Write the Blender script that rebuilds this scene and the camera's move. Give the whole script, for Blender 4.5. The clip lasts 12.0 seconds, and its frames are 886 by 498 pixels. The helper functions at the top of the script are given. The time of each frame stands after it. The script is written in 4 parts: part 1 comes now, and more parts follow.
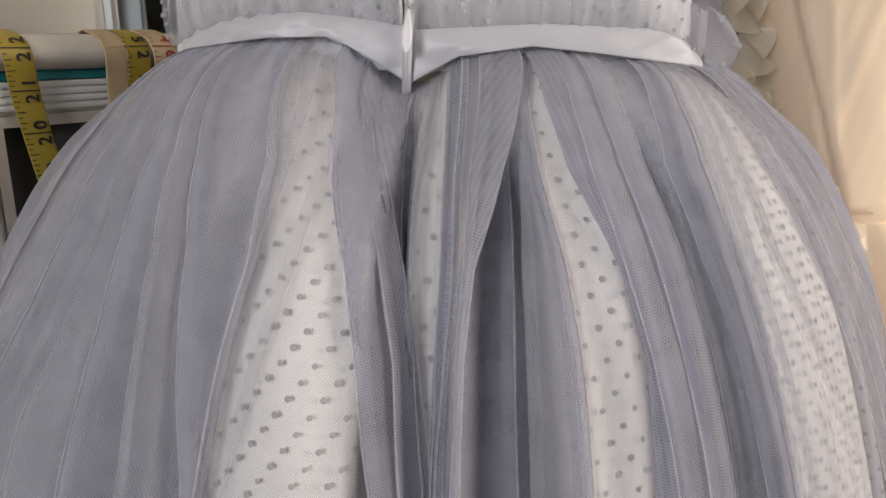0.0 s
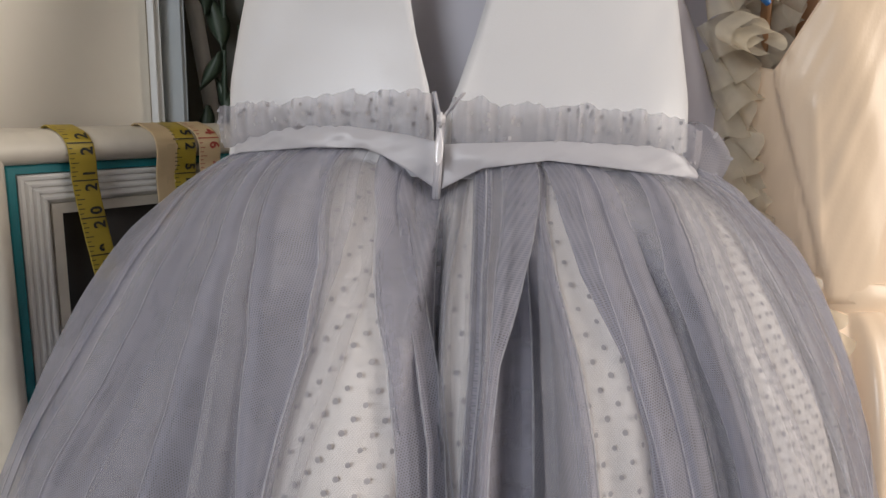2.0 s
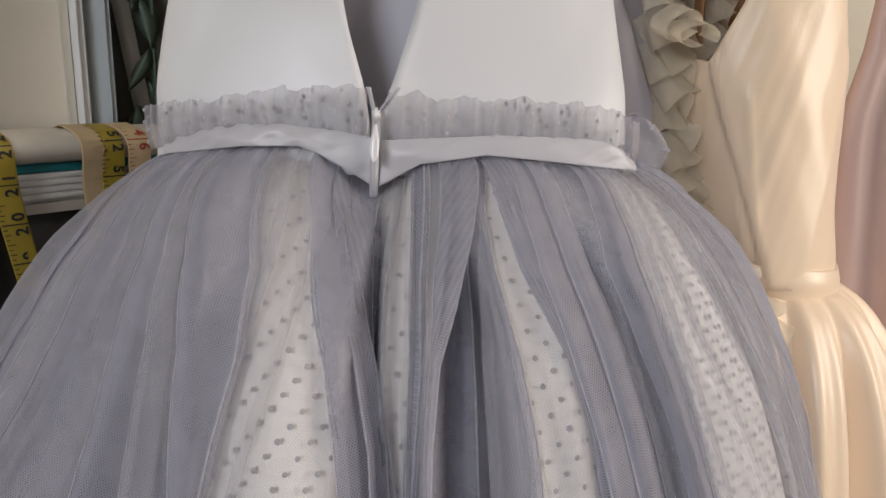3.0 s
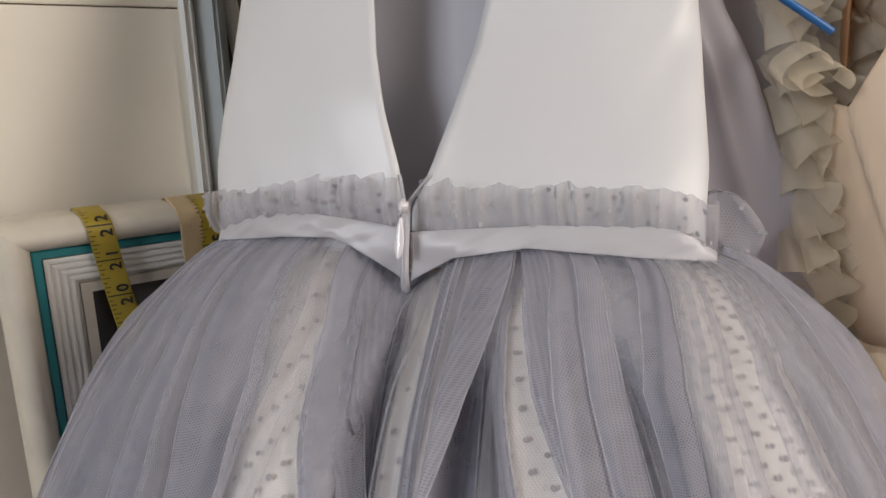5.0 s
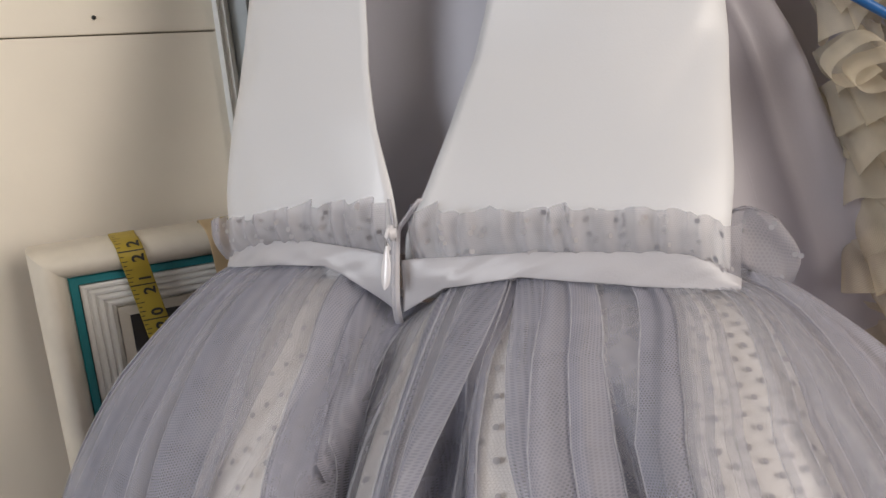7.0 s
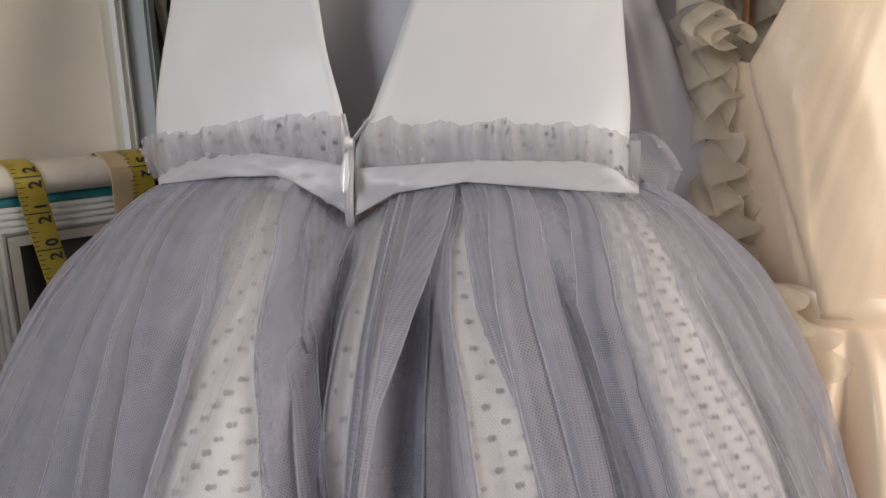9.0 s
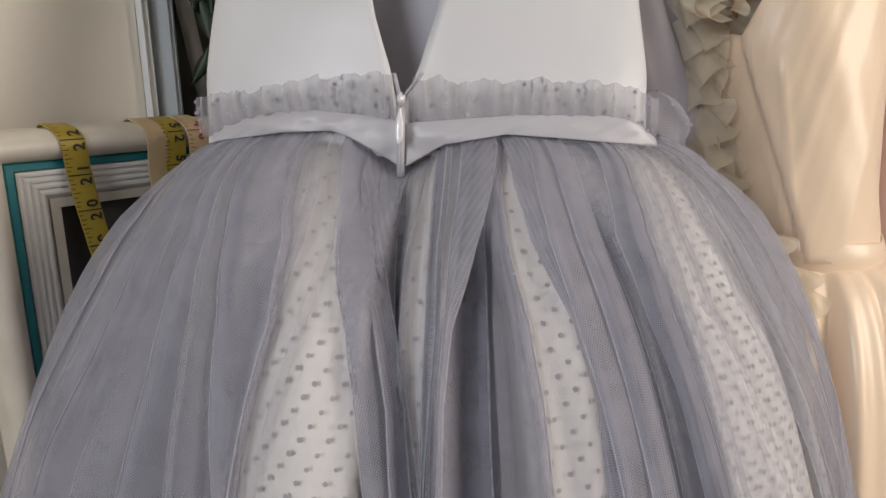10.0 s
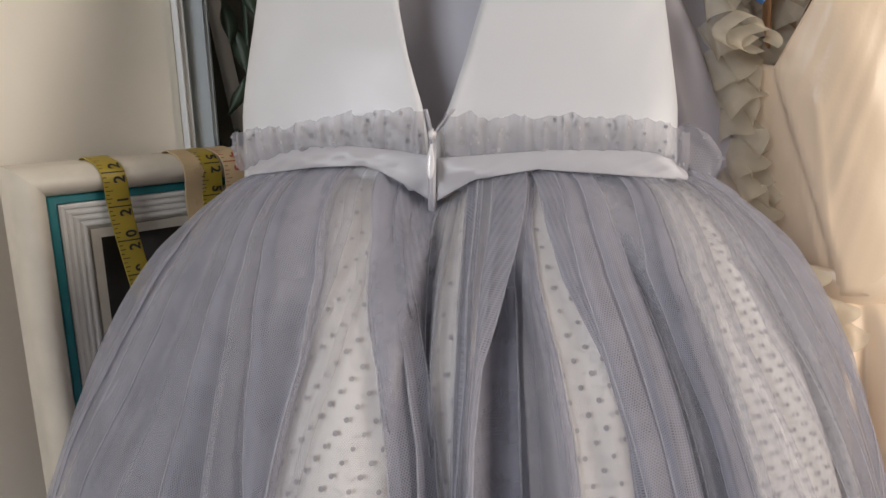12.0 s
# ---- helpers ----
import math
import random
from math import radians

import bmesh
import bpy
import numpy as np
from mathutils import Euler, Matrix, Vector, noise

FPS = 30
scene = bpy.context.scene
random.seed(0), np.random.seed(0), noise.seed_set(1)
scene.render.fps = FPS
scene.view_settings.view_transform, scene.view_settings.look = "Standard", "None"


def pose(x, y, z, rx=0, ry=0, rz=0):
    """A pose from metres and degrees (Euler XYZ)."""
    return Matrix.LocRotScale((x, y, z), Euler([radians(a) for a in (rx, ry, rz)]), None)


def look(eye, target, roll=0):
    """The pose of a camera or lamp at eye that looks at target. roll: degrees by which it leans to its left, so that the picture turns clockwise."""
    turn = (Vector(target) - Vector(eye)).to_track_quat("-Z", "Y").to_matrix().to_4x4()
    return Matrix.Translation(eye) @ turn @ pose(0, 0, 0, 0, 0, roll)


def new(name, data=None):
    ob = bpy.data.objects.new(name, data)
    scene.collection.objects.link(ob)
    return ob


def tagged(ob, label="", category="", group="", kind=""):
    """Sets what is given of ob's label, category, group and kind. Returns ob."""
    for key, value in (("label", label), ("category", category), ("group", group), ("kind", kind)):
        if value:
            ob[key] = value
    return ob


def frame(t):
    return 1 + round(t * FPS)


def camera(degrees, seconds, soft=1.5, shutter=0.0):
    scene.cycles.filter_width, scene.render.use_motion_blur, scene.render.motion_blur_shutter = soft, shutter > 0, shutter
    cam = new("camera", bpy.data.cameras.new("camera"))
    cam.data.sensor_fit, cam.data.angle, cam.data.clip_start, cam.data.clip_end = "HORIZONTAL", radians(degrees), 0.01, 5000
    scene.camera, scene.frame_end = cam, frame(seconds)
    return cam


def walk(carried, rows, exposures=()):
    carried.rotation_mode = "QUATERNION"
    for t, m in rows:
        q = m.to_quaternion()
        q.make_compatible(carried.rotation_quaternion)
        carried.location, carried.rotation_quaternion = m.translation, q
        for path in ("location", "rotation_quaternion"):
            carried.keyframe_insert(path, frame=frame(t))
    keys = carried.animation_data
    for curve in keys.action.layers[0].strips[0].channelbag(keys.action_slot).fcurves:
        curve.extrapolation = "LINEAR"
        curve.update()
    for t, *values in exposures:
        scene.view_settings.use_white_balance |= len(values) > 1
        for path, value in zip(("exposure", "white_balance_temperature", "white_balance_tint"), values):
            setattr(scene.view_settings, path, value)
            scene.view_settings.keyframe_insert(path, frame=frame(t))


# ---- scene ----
cam = camera(61.0, 12.0)
PATH = [
    (0, (0.023, -0.013, 1.197), (-0.083, 1.901, 0.626), 0.7),
    (0.5, (0.012, -0.025, 1.221), (-0.105, 1.909, 0.726), 1.2),
    (1, (0.007, -0.03, 1.23), (-0.131, 1.915, 0.783), 1.2),
    (1.5, (0.007, -0.044, 1.232), (-0.141, 1.909, 0.827), 2.5),
    (2, (0.01, -0.049, 1.229), (-0.091, 1.898, 0.784), 1.8),
    (2.5, (0.017, -0.046, 1.226), (0.034, 1.901, 0.765), 1.3),
    (3, (0.016, -0.041, 1.227), (0.044, 1.908, 0.782), 1.1),
    (3.5, (0.032, -0.042, 1.234), (-0.125, 1.913, 0.841), 0.8),
    (3.7, (0.047, -0.035, 1.242), (-0.212, 1.901, 0.812), 0.9),
    (5.3, (0.116, 0.019, 1.269), (-0.479, 1.874, 0.818), -3.0),
    (5.5, (0.13, 0.021, 1.271), (-0.506, 1.858, 0.801), -3.4),
    (6, (0.156, 0.043, 1.26), (-0.553, 1.839, 0.738), -3.8),
    (6.5, (0.151, 0.061, 1.254), (-0.639, 1.822, 0.731), -4.8),
    (7, (0.143, 0.059, 1.269), (-0.678, 1.833, 0.847), -5.1),
    (7.5, (0.155, 0.061, 1.269), (-0.597, 1.848, 0.78), -4.5),
    (7.7, (0.165, 0.059, 1.255), (-0.606, 1.823, 0.712), -5.8),
    (9.3, (0.063, -0.03, 1.233), (-0.141, 1.907, 0.779), 0.0),
    (9.5, (0.049, -0.04, 1.223), (-0.11, 1.895, 0.743), 0.4),
    (10, (0.047, -0.065, 1.226), (-0.138, 1.868, 0.748), -1.1),
    (10.5, (0.047, -0.066, 1.229), (-0.152, 1.869, 0.764), -0.7),
    (11, (0.048, -0.067, 1.228), (-0.126, 1.874, 0.777), -0.3),
    (11.5, (0.049, -0.062, 1.228), (-0.115, 1.859, 0.696), 0.6),
    (12, (0.047, -0.066, 1.236), (-0.218, 1.869, 0.803), -1.5),
]
walk(cam, [(t, look(eye, target, roll)) for t, eye, target, roll in PATH],
     exposures=((0, 0.09), (1, -0.05), (3.5, -0.12), (5.5, -0.09), (7, -0.05), (7.5, -0.17), (9.5, -0.13), (12, -0.12)))

# ---- world, light ----
world = bpy.data.worlds.new("world")
scene.world = world
world.use_nodes = True
wn = world.node_tree
sky = wn.nodes.new("ShaderNodeTexSky")
sky.sky_type, sky.sun_disc = "NISHITA", False
sky.sun_elevation, sky.sun_rotation = radians(38), radians(200)
wn.links.new(sky.outputs[0], wn.nodes["Background"].inputs[0])
wn.nodes["Background"].inputs[1].default_value = 0.1


def area(name, m, w, h, watts, colour):
    lamp = bpy.data.lights.new(name, "AREA")
    lamp.shape, lamp.size, lamp.size_y, lamp.energy, lamp.color = "RECTANGLE", w, h, watts, colour
    ob = new(name, lamp)
    ob.matrix_world = m
    return ob


# daylight in the window behind the camera
area("window_light", look((-1.0, -2.12, 1.98), (0.0, 0.4, 1.1)), 0.85, 0.66, 29, (0.93, 0.955, 1.0))
# warm light added at an unseen side opening to brighten the champagne dress
area("added_side_light", look((1.72, -0.12, 1.6), (0.3, 0.48, 1.2)), 0.95, 1.2, 29, (1.0, 0.89, 0.78))


# ---- materials ----
def mat(name, colour, rough=0.6, metal=0.0, vary=0.12, scale=40.0, bump=0.0, bump_scale=300.0, sheen=0.0, coat=0.0, aniso=0.0):
    m = bpy.data.materials.new(name)
    m.use_nodes = True
    t = m.node_tree
    p = t.nodes["Principled BSDF"]
    co = t.nodes.new("ShaderNodeTexCoord")
    n1 = t.nodes.new("ShaderNodeTexNoise")
    n1.inputs["Scale"].default_value, n1.inputs["Detail"].default_value = scale, 5
    n2 = t.nodes.new("ShaderNodeTexNoise")
    n2.inputs["Scale"].default_value, n2.inputs["Detail"].default_value = scale / 6, 2
    add = t.nodes.new("ShaderNodeMath")
    add.operation = "ADD"
    mix = t.nodes.new("ShaderNodeMix")
    mix.data_type = "RGBA"
    mix.inputs["A"].default_value = (*[c * (1 - vary) for c in colour], 1)
    mix.inputs["B"].default_value = (*[min(1, c * (1 + vary)) for c in colour], 1)
    rng = t.nodes.new("ShaderNodeMapRange")
    rng.inputs[1].default_value, rng.inputs[2].default_value = 0.6, 1.4
    for n in (n1, n2):
        t.links.new(co.outputs["Object"], n.inputs["Vector"])
    t.links.new(n1.outputs[0], add.inputs[0])
    t.links.new(n2.outputs[0], add.inputs[1])
    t.links.new(add.outputs[0], rng.inputs[0])
    t.links.new(rng.outputs[0], mix.inputs["Factor"])
    t.links.new(mix.outputs["Result"], p.inputs["Base Color"])
    p.inputs["Roughness"].default_value, p.inputs["Metallic"].default_value = rough, metal
    p.inputs["Sheen Weight"].default_value, p.inputs["Coat Weight"].default_value = sheen, coat
    p.inputs["Anisotropic"].default_value = aniso
    if bump:
        n3 = t.nodes.new("ShaderNodeTexNoise")
        n3.inputs["Scale"].default_value, n3.inputs["Detail"].default_value = bump_scale, 4
        b = t.nodes.new("ShaderNodeBump")
        b.inputs["Strength"].default_value, b.inputs["Distance"].default_value = bump, 0.001
        t.links.new(co.outputs["Object"], n3.inputs["Vector"])
        t.links.new(n3.outputs[0], b.inputs["Height"])
        t.links.new(b.outputs[0], p.inputs["Normal"])
    return m


def tulle(name, colour, thin, thick, cell=0.0012):
    """Net cloth: threads round small cells, read from the cloth's own UV in metres; thin and thick: the cover in a cell and on a thread."""
    m = bpy.data.materials.new(name)
    m.use_nodes = True
    t = m.node_tree
    t.nodes.remove(t.nodes["Principled BSDF"])
    out = t.nodes["Material Output"]
    uv = t.nodes.new("ShaderNodeUVMap")
    # honeycomb: three waves at 120 degrees, high in the middle of a cell
    total = None
    for k in range(3):
        q = radians(120 * k + 90)
        dot = t.nodes.new("ShaderNodeVectorMath")
        dot.operation = "DOT_PRODUCT"
        turns = 4 * math.pi / (math.sqrt(3) * cell)
        dot.inputs[1].default_value = (turns * math.cos(q), turns * math.sin(q), 0)
        cosine = t.nodes.new("ShaderNodeMath")
        cosine.operation = "COSINE"
        t.links.new(uv.outputs[0], dot.inputs[0])
        t.links.new(dot.outputs["Value"], cosine.inputs[0])
        if total is None:
            total = cosine
        else:
            plus = t.nodes.new("ShaderNodeMath")
            plus.operation = "ADD"
            t.links.new(total.outputs[0], plus.inputs[0])
            t.links.new(cosine.outputs[0], plus.inputs[1])
            total = plus
    rng = t.nodes.new("ShaderNodeMapRange")
    rng.interpolation_type = "SMOOTHSTEP"
    rng.inputs[1].default_value, rng.inputs[2].default_value = -0.9, 1.2
    rng.inputs[3].default_value, rng.inputs[4].default_value = thick, thin
    big = t.nodes.new("ShaderNodeTexNoise")
    big.inputs["Scale"].default_value, big.inputs["Detail"].default_value = 38, 3
    mul = t.nodes.new("ShaderNodeMath")
    mul.operation = "MULTIPLY_ADD"
    mul.inputs[1].default_value, mul.inputs[2].default_value = 0.26, -0.13
    add = t.nodes.new("ShaderNodeMath")
    add.operation, add.use_clamp = "ADD", True
    col = t.nodes.new("ShaderNodeMix")
    col.data_type = "RGBA"
    col.inputs["A"].default_value = (*[c * 0.9 for c in colour], 1)
    col.inputs["B"].default_value = (*[min(1, c * 1.1) for c in colour], 1)
    dif, trl, cloth = t.nodes.new("ShaderNodeBsdfDiffuse"), t.nodes.new("ShaderNodeBsdfTranslucent"), t.nodes.new("ShaderNodeMixShader")
    cloth.inputs[0].default_value = 0.35
    clear, mix = t.nodes.new("ShaderNodeBsdfTransparent"), t.nodes.new("ShaderNodeMixShader")
    t.links.new(uv.outputs[0], big.inputs["Vector"])
    t.links.new(total.outputs[0], rng.inputs[0])
    t.links.new(big.outputs[0], mul.inputs[0])
    t.links.new(big.outputs[0], col.inputs["Factor"])
    t.links.new(rng.outputs[0], add.inputs[0])
    t.links.new(mul.outputs[0], add.inputs[1])
    t.links.new(add.outputs[0], mix.inputs[0])
    for sh in (dif, trl):
        t.links.new(col.outputs["Result"], sh.inputs[0])
    t.links.new(dif.outputs[0], cloth.inputs[1])
    t.links.new(trl.outputs[0], cloth.inputs[2])
    t.links.new(clear.outputs[0], mix.inputs[1])
    t.links.new(cloth.outputs[0], mix.inputs[2])
    t.links.new(mix.outputs[0], out.inputs[0])
    return m


M_WALL = mat("cream_paint", (0.74, 0.69, 0.58), 0.65, vary=0.05, scale=9, bump=0.15, bump_scale=60)
M_BOARD = mat("white_board_paint", (0.86, 0.8, 0.69), 0.5, vary=0.05, scale=14, bump=0.2, bump_scale=120)
# unseen walls, floor and ceiling: kept dark so that less light bounces back
M_ROOM = mat("dark_unseen_wall", (0.2, 0.17, 0.145), 0.7, vary=0.06, scale=9)
M_FLOOR = mat("dark_unseen_floor", (0.16, 0.1, 0.06), 0.5, vary=0.25, scale=8)
M_CEIL = mat("grey_unseen_ceiling", (0.5, 0.48, 0.46), 0.8, vary=0.03)
M_TRIM = mat("trim_paint", (0.76, 0.77, 0.76), 0.45, vary=0.05, scale=20, bump=0.1)
M_BLUEGREY = mat("blue_grey_paint", (0.45, 0.5, 0.53), 0.5, vary=0.07, scale=20)
M_DARK = mat("dark_back", (0.13, 0.13, 0.11), 0.6, vary=0.4, scale=12)
M_LEAF = mat("leaf", (0.03, 0.05, 0.03), 0.5, vary=0.4)
M_SATIN = mat("white_satin", (0.67, 0.68, 0.715), 0.33, vary=0.02, scale=12, bump=0.06, bump_scale=900, sheen=0.3, aniso=0.4)
M_INSIDE = mat("lilac_grey_lining", (0.62, 0.615, 0.68), 0.55, vary=0.04, scale=14, bump=0.05, bump_scale=800, sheen=0.2)
M_SASH = mat("pale_lilac_satin", (0.5, 0.495, 0.535), 0.34, vary=0.03, scale=30, bump=0.12, bump_scale=1300, sheen=0.3, aniso=0.5)
M_LINING = mat("white_lining_satin", (0.82, 0.8, 0.8), 0.5, vary=0.03, scale=25, bump=0.05, bump_scale=700, sheen=0.2)
M_DOT = mat("grey_flock_dot", (0.4, 0.39, 0.42), 0.9, vary=0.12, scale=400)
M_ZIP = mat("zip_tape", (0.5, 0.495, 0.54), 0.6, vary=0.05, scale=300, bump=0.3, bump_scale=2500)
M_PULL = mat("enamelled_zip_puller", (0.72, 0.71, 0.75), 0.25, vary=0.04, scale=80, coat=0.5)
M_LAV = mat("lavender_satin", (0.55, 0.53, 0.6), 0.42, vary=0.05, scale=10, bump=0.05, bump_scale=700, sheen=0.3)
M_CHAMP = mat("champagne_satin", (0.87, 0.69, 0.51), 0.3, vary=0.04, scale=12, bump=0.08, bump_scale=500, sheen=0.25, aniso=0.3)
M_CHIN = mat("brown_inside", (0.32, 0.16, 0.07), 0.6, vary=0.1, scale=20)
M_BLUE = mat("blue_plastic", (0.02, 0.12, 0.35), 0.35, vary=0.05)
M_WOOD = mat("rail_wood", (0.35, 0.24, 0.14), 0.5, vary=0.2, scale=30)
M_RIM = mat("ivory_frame_paint", (0.66, 0.61, 0.52), 0.45, vary=0.16, scale=35, bump=0.2, bump_scale=90)
M_TEAL = mat("teal_paint", (0.015, 0.2, 0.23), 0.4, vary=0.15, scale=60, bump=0.15)
M_MOULD = mat("white_moulding_paint", (0.74, 0.73, 0.7), 0.5, vary=0.06, scale=60, bump=0.2, bump_scale=200)
M_PICTURE = mat("dark_picture", (0.06, 0.055, 0.05), 0.25, vary=0.6, scale=14)
M_TAPE = mat("yellow_tape", (0.38, 0.28, 0.03), 0.45, vary=0.12, scale=70, bump=0.15, bump_scale=1500)
M_TAPEBACK = mat("pale_tape_side", (0.58, 0.44, 0.26), 0.5, vary=0.1, scale=70)
M_INK = mat("black_ink", (0.02, 0.02, 0.018), 0.5, vary=0.1)
M_REDINK = mat("red_ink", (0.35, 0.06, 0.04), 0.5, vary=0.1)
M_STEEL = mat("steel", (0.25, 0.25, 0.25), 0.4, 0.8)
LILAC = (0.52, 0.525, 0.61)
T_OUT = tulle("lilac_tulle", LILAC, 0.38, 0.54)
T_IN = tulle("inner_lilac_tulle", LILAC, 0.37, 0.39)
T_SHEER = tulle("sheer_lilac_tulle", (0.58, 0.585, 0.65), 0.23, 0.29)
T_VEIL = tulle("thin_lilac_veil", (0.62, 0.61, 0.66), 0.12, 0.15)
T_EDGE = tulle("brightened_tulle_edge", (0.74, 0.75, 0.82), 0.4, 0.5)
T_DOT = tulle("dotted_tulle", (0.7, 0.68, 0.7), 0.12, 0.22)
T_RUF = tulle("ruffle_tulle", (0.53, 0.52, 0.57), 0.42, 0.54)
T_CREAM = tulle("cream_organza", (0.84, 0.77, 0.63), 0.5, 0.62, cell=0.0008)


# ---- helpers of this scene ----
def part(name, bm, material, parent=None, label="", smooth=True):
    me = bpy.data.meshes.new(name)
    bm.normal_update()
    bm.to_mesh(me)
    bm.free()
    if smooth:
        me.polygons.foreach_set("use_smooth", [True] * len(me.polygons))
    me.materials.append(material)
    ob = new(name, me)
    if parent:
        ob.parent = parent
        ob.matrix_parent_inverse = parent.matrix_world.inverted()
    if label:
        tagged(ob, label)
    return ob


def empty(name, at, label, category, group="", m=None):
    ob = new(name)
    ob.empty_display_size = 0.02
    ob.matrix_world = m if m else Matrix.Translation(at)
    bpy.context.view_layer.update()
    return tagged(ob, label, category, group)


def sheet(points, uvs=None, closed=False, bm=None):
    """A grid of points, rows by columns, as a quad mesh."""
    bm = bm or bmesh.new()
    lay = bm.loops.layers.uv.verify()
    vs = [[bm.verts.new(p) for p in row] for row in points]
    nr, nc = len(vs), len(vs[0])
    for i in range(nr - 1):
        for j in range(nc if closed else nc - 1):
            k = (j + 1) % nc
            f = bm.faces.new((vs[i][j], vs[i + 1][j], vs[i + 1][k], vs[i][k]))
            if uvs:
                for lo, (r, c) in zip(f.loops, ((i, j), (i + 1, j), (i + 1, k), (i, k))):
                    lo[lay].uv = uvs[r][c]
    return bm


def box(x0, x1, y0, y1, z0, z1, bev=0.0, bm=None, m=None):
    bm = bm or bmesh.new()
    made = bmesh.ops.create_cube(bm, size=1)["verts"]
    for v in made:
        v.co = Vector((x0 + (v.co.x + 0.5) * (x1 - x0), y0 + (v.co.y + 0.5) * (y1 - y0), z0 + (v.co.z + 0.5) * (z1 - z0)))
    if bev:
        made = bmesh.ops.bevel(bm, geom=list({e for v in made for e in v.link_edges}), offset=bev, segments=2, affect="EDGES")["verts"]
    if m:
        bmesh.ops.transform(bm, matrix=m, verts=[v for v in bm.verts])
    return bm


def tube(points, radius, sides=10, bm=None):
    """A round bar along a line of points."""
    pts = [Vector(p) for p in points]
    rows = []
    for i, p in enumerate(pts):
        way = (pts[min(i + 1, len(pts) - 1)] - pts[max(i - 1, 0)]).normalized()
        q = way.to_track_quat("Z", "Y")
        rows.append([p + q @ Vector((radius * math.cos(a), radius * math.sin(a), 0)) for a in [2 * math.pi * k / sides for k in range(sides)]])
    bm = sheet(rows, closed=True, bm=bm)
    return bm


def thick(ob, t, offset=0.0):
    mod = ob.modifiers.new("thickness", "SOLIDIFY")
    mod.thickness, mod.offset = t, offset
    return ob


def wave(x, seed):
    return noise.noise(Vector((x, seed * 7.31, seed * 1.7)))


# ---- the room ----
def wall(name, bm, material, label):
    return tagged(part(name, bm, material, smooth=False), label, "wall", kind="structure")


# floor, ceiling and outer walls are unseen, added to enclose and dim the room
tagged(part("floor", box(-2.0, 1.9, -2.3, 1.3, -0.1, 0.0), M_FLOOR, smooth=False), "unseen dark brown floor that closes the room and limits bounce light", "floor", kind="structure")
tagged(part("ceiling", box(-2.0, 1.9, -2.3, 1.3, 2.4, 2.5), M_CEIL, smooth=False), "unseen grey ceiling that closes the room and limits bounce light", "ceiling", kind="structure")
wall("wall_back", box(-2.0, 1.9, 1.2, 1.3, 0.0, 2.4), M_WALL, "cream painted wall behind the hanging dresses")
wall("wall_west", box(-2.0, -1.9, -2.3, 1.2, 0.0, 2.4), M_ROOM, "unseen dark taupe side wall that limits bounce light")
bm = box(-1.9, -1.42, -2.3, -2.2, 0.0, 2.4)
box(-0.48, 1.9, -2.3, -2.2, 0.0, 2.4, bm=bm)
box(-1.42, -0.48, -2.3, -2.2, 0.0, 1.55, bm=bm)
box(-1.42, -0.48, -2.3, -2.2, 2.37, 2.4, bm=bm)
wall("wall_south", bm, M_ROOM, "unseen dark taupe wall with the window behind the camera")
# unseen wall; its opening is added for the warm side light
bm = box(1.8, 1.9, -2.2, -0.75, 0.0, 2.4)
box(1.8, 1.9, 0.25, 1.2, 0.0, 2.4, bm=bm)
box(1.8, 1.9, -0.75, 0.25, 0.0, 0.95, bm=bm)
box(1.8, 1.9, -0.75, 0.25, 2.2, 2.4, bm=bm)
wall("wall_east", bm, M_ROOM, "unseen dark taupe side wall with an opening added for the side light")

# the boarded wall at an angle beside the dress
YAW = 56.0
EDGE = Vector((-0.256, 0.545, 0.0))
WM = Matrix.Translation(EDGE) @ pose(0, 0, 0, 0, 0, YAW)      # x along the wall to its end at 0, -y into the room
wall_left = wall("wall_left", box(-1.5, 0.0, 0.012, 0.06, 0.0, 2.4, m=WM), M_BOARD, "white painted boarded wall with a fine joint")
z = 0.006
for top in (0.251, 0.526, 0.776, 0.906, 1.326, 1.596, 1.866, 2.136, 2.394):
    part("board", box(-1.5, -0.001, 0.0, 0.012, z, top - 0.0006, 0.0007, m=WM), M_BOARD, wall_left, smooth=False)
    z = top + 0.0006
bm = bmesh.new()
bmesh.ops.create_cone(bm, cap_ends=True, segments=14, radius1=0.0016, radius2=0.0013, depth=0.002, matrix=WM @ pose(-0.088, -0.0012, 1.338, 90, 0, 0))
tagged(part("nail_head", bm, M_INK), "small dark nail head in the white board", "nail")
# casing beyond the wall's end
bm = box(0.0, 0.009, -0.012, 0.05, 0.0, 2.4, 0.004, m=Matrix.Translation(EDGE) @ pose(0, 0, 0, 0, 0, 22))
tagged(part("door_casing", bm, M_TRIM, smooth=False), "white painted upright casing strip", "trim", kind="structure")
bm = box(0.0092, 0.027, 0.0, 0.04, 0.0, 2.4, 0.003, m=Matrix.Translation(EDGE) @ pose(0, 0, 0, 0, 0, 22))
tagged(part("door_stile", bm, M_BLUEGREY, smooth=False), "blue-grey painted upright beside the casing", "trim", kind="structure")
mirror = empty("leaning_mirror", (-0.22, 0.62, 0.0), "dark mirror with a thin pale frame leaning behind the dress", "mirror")
MM = pose(-0.258, 0.60, 0.0, 0, 0, 12)
part("glass", box(0.0, 0.42, 0.012, 0.02, 0.4, 1.8, m=MM), M_DARK, mirror, smooth=False)
part("frame", box(0.0, 0.012, 0.0, 0.03, 0.4, 1.8, 0.002, m=MM @ pose(0.014, 0, 1.25, 0, -8, 0) @ pose(0, 0, -1.25)), M_TRIM, mirror, "thin pale frame edge")
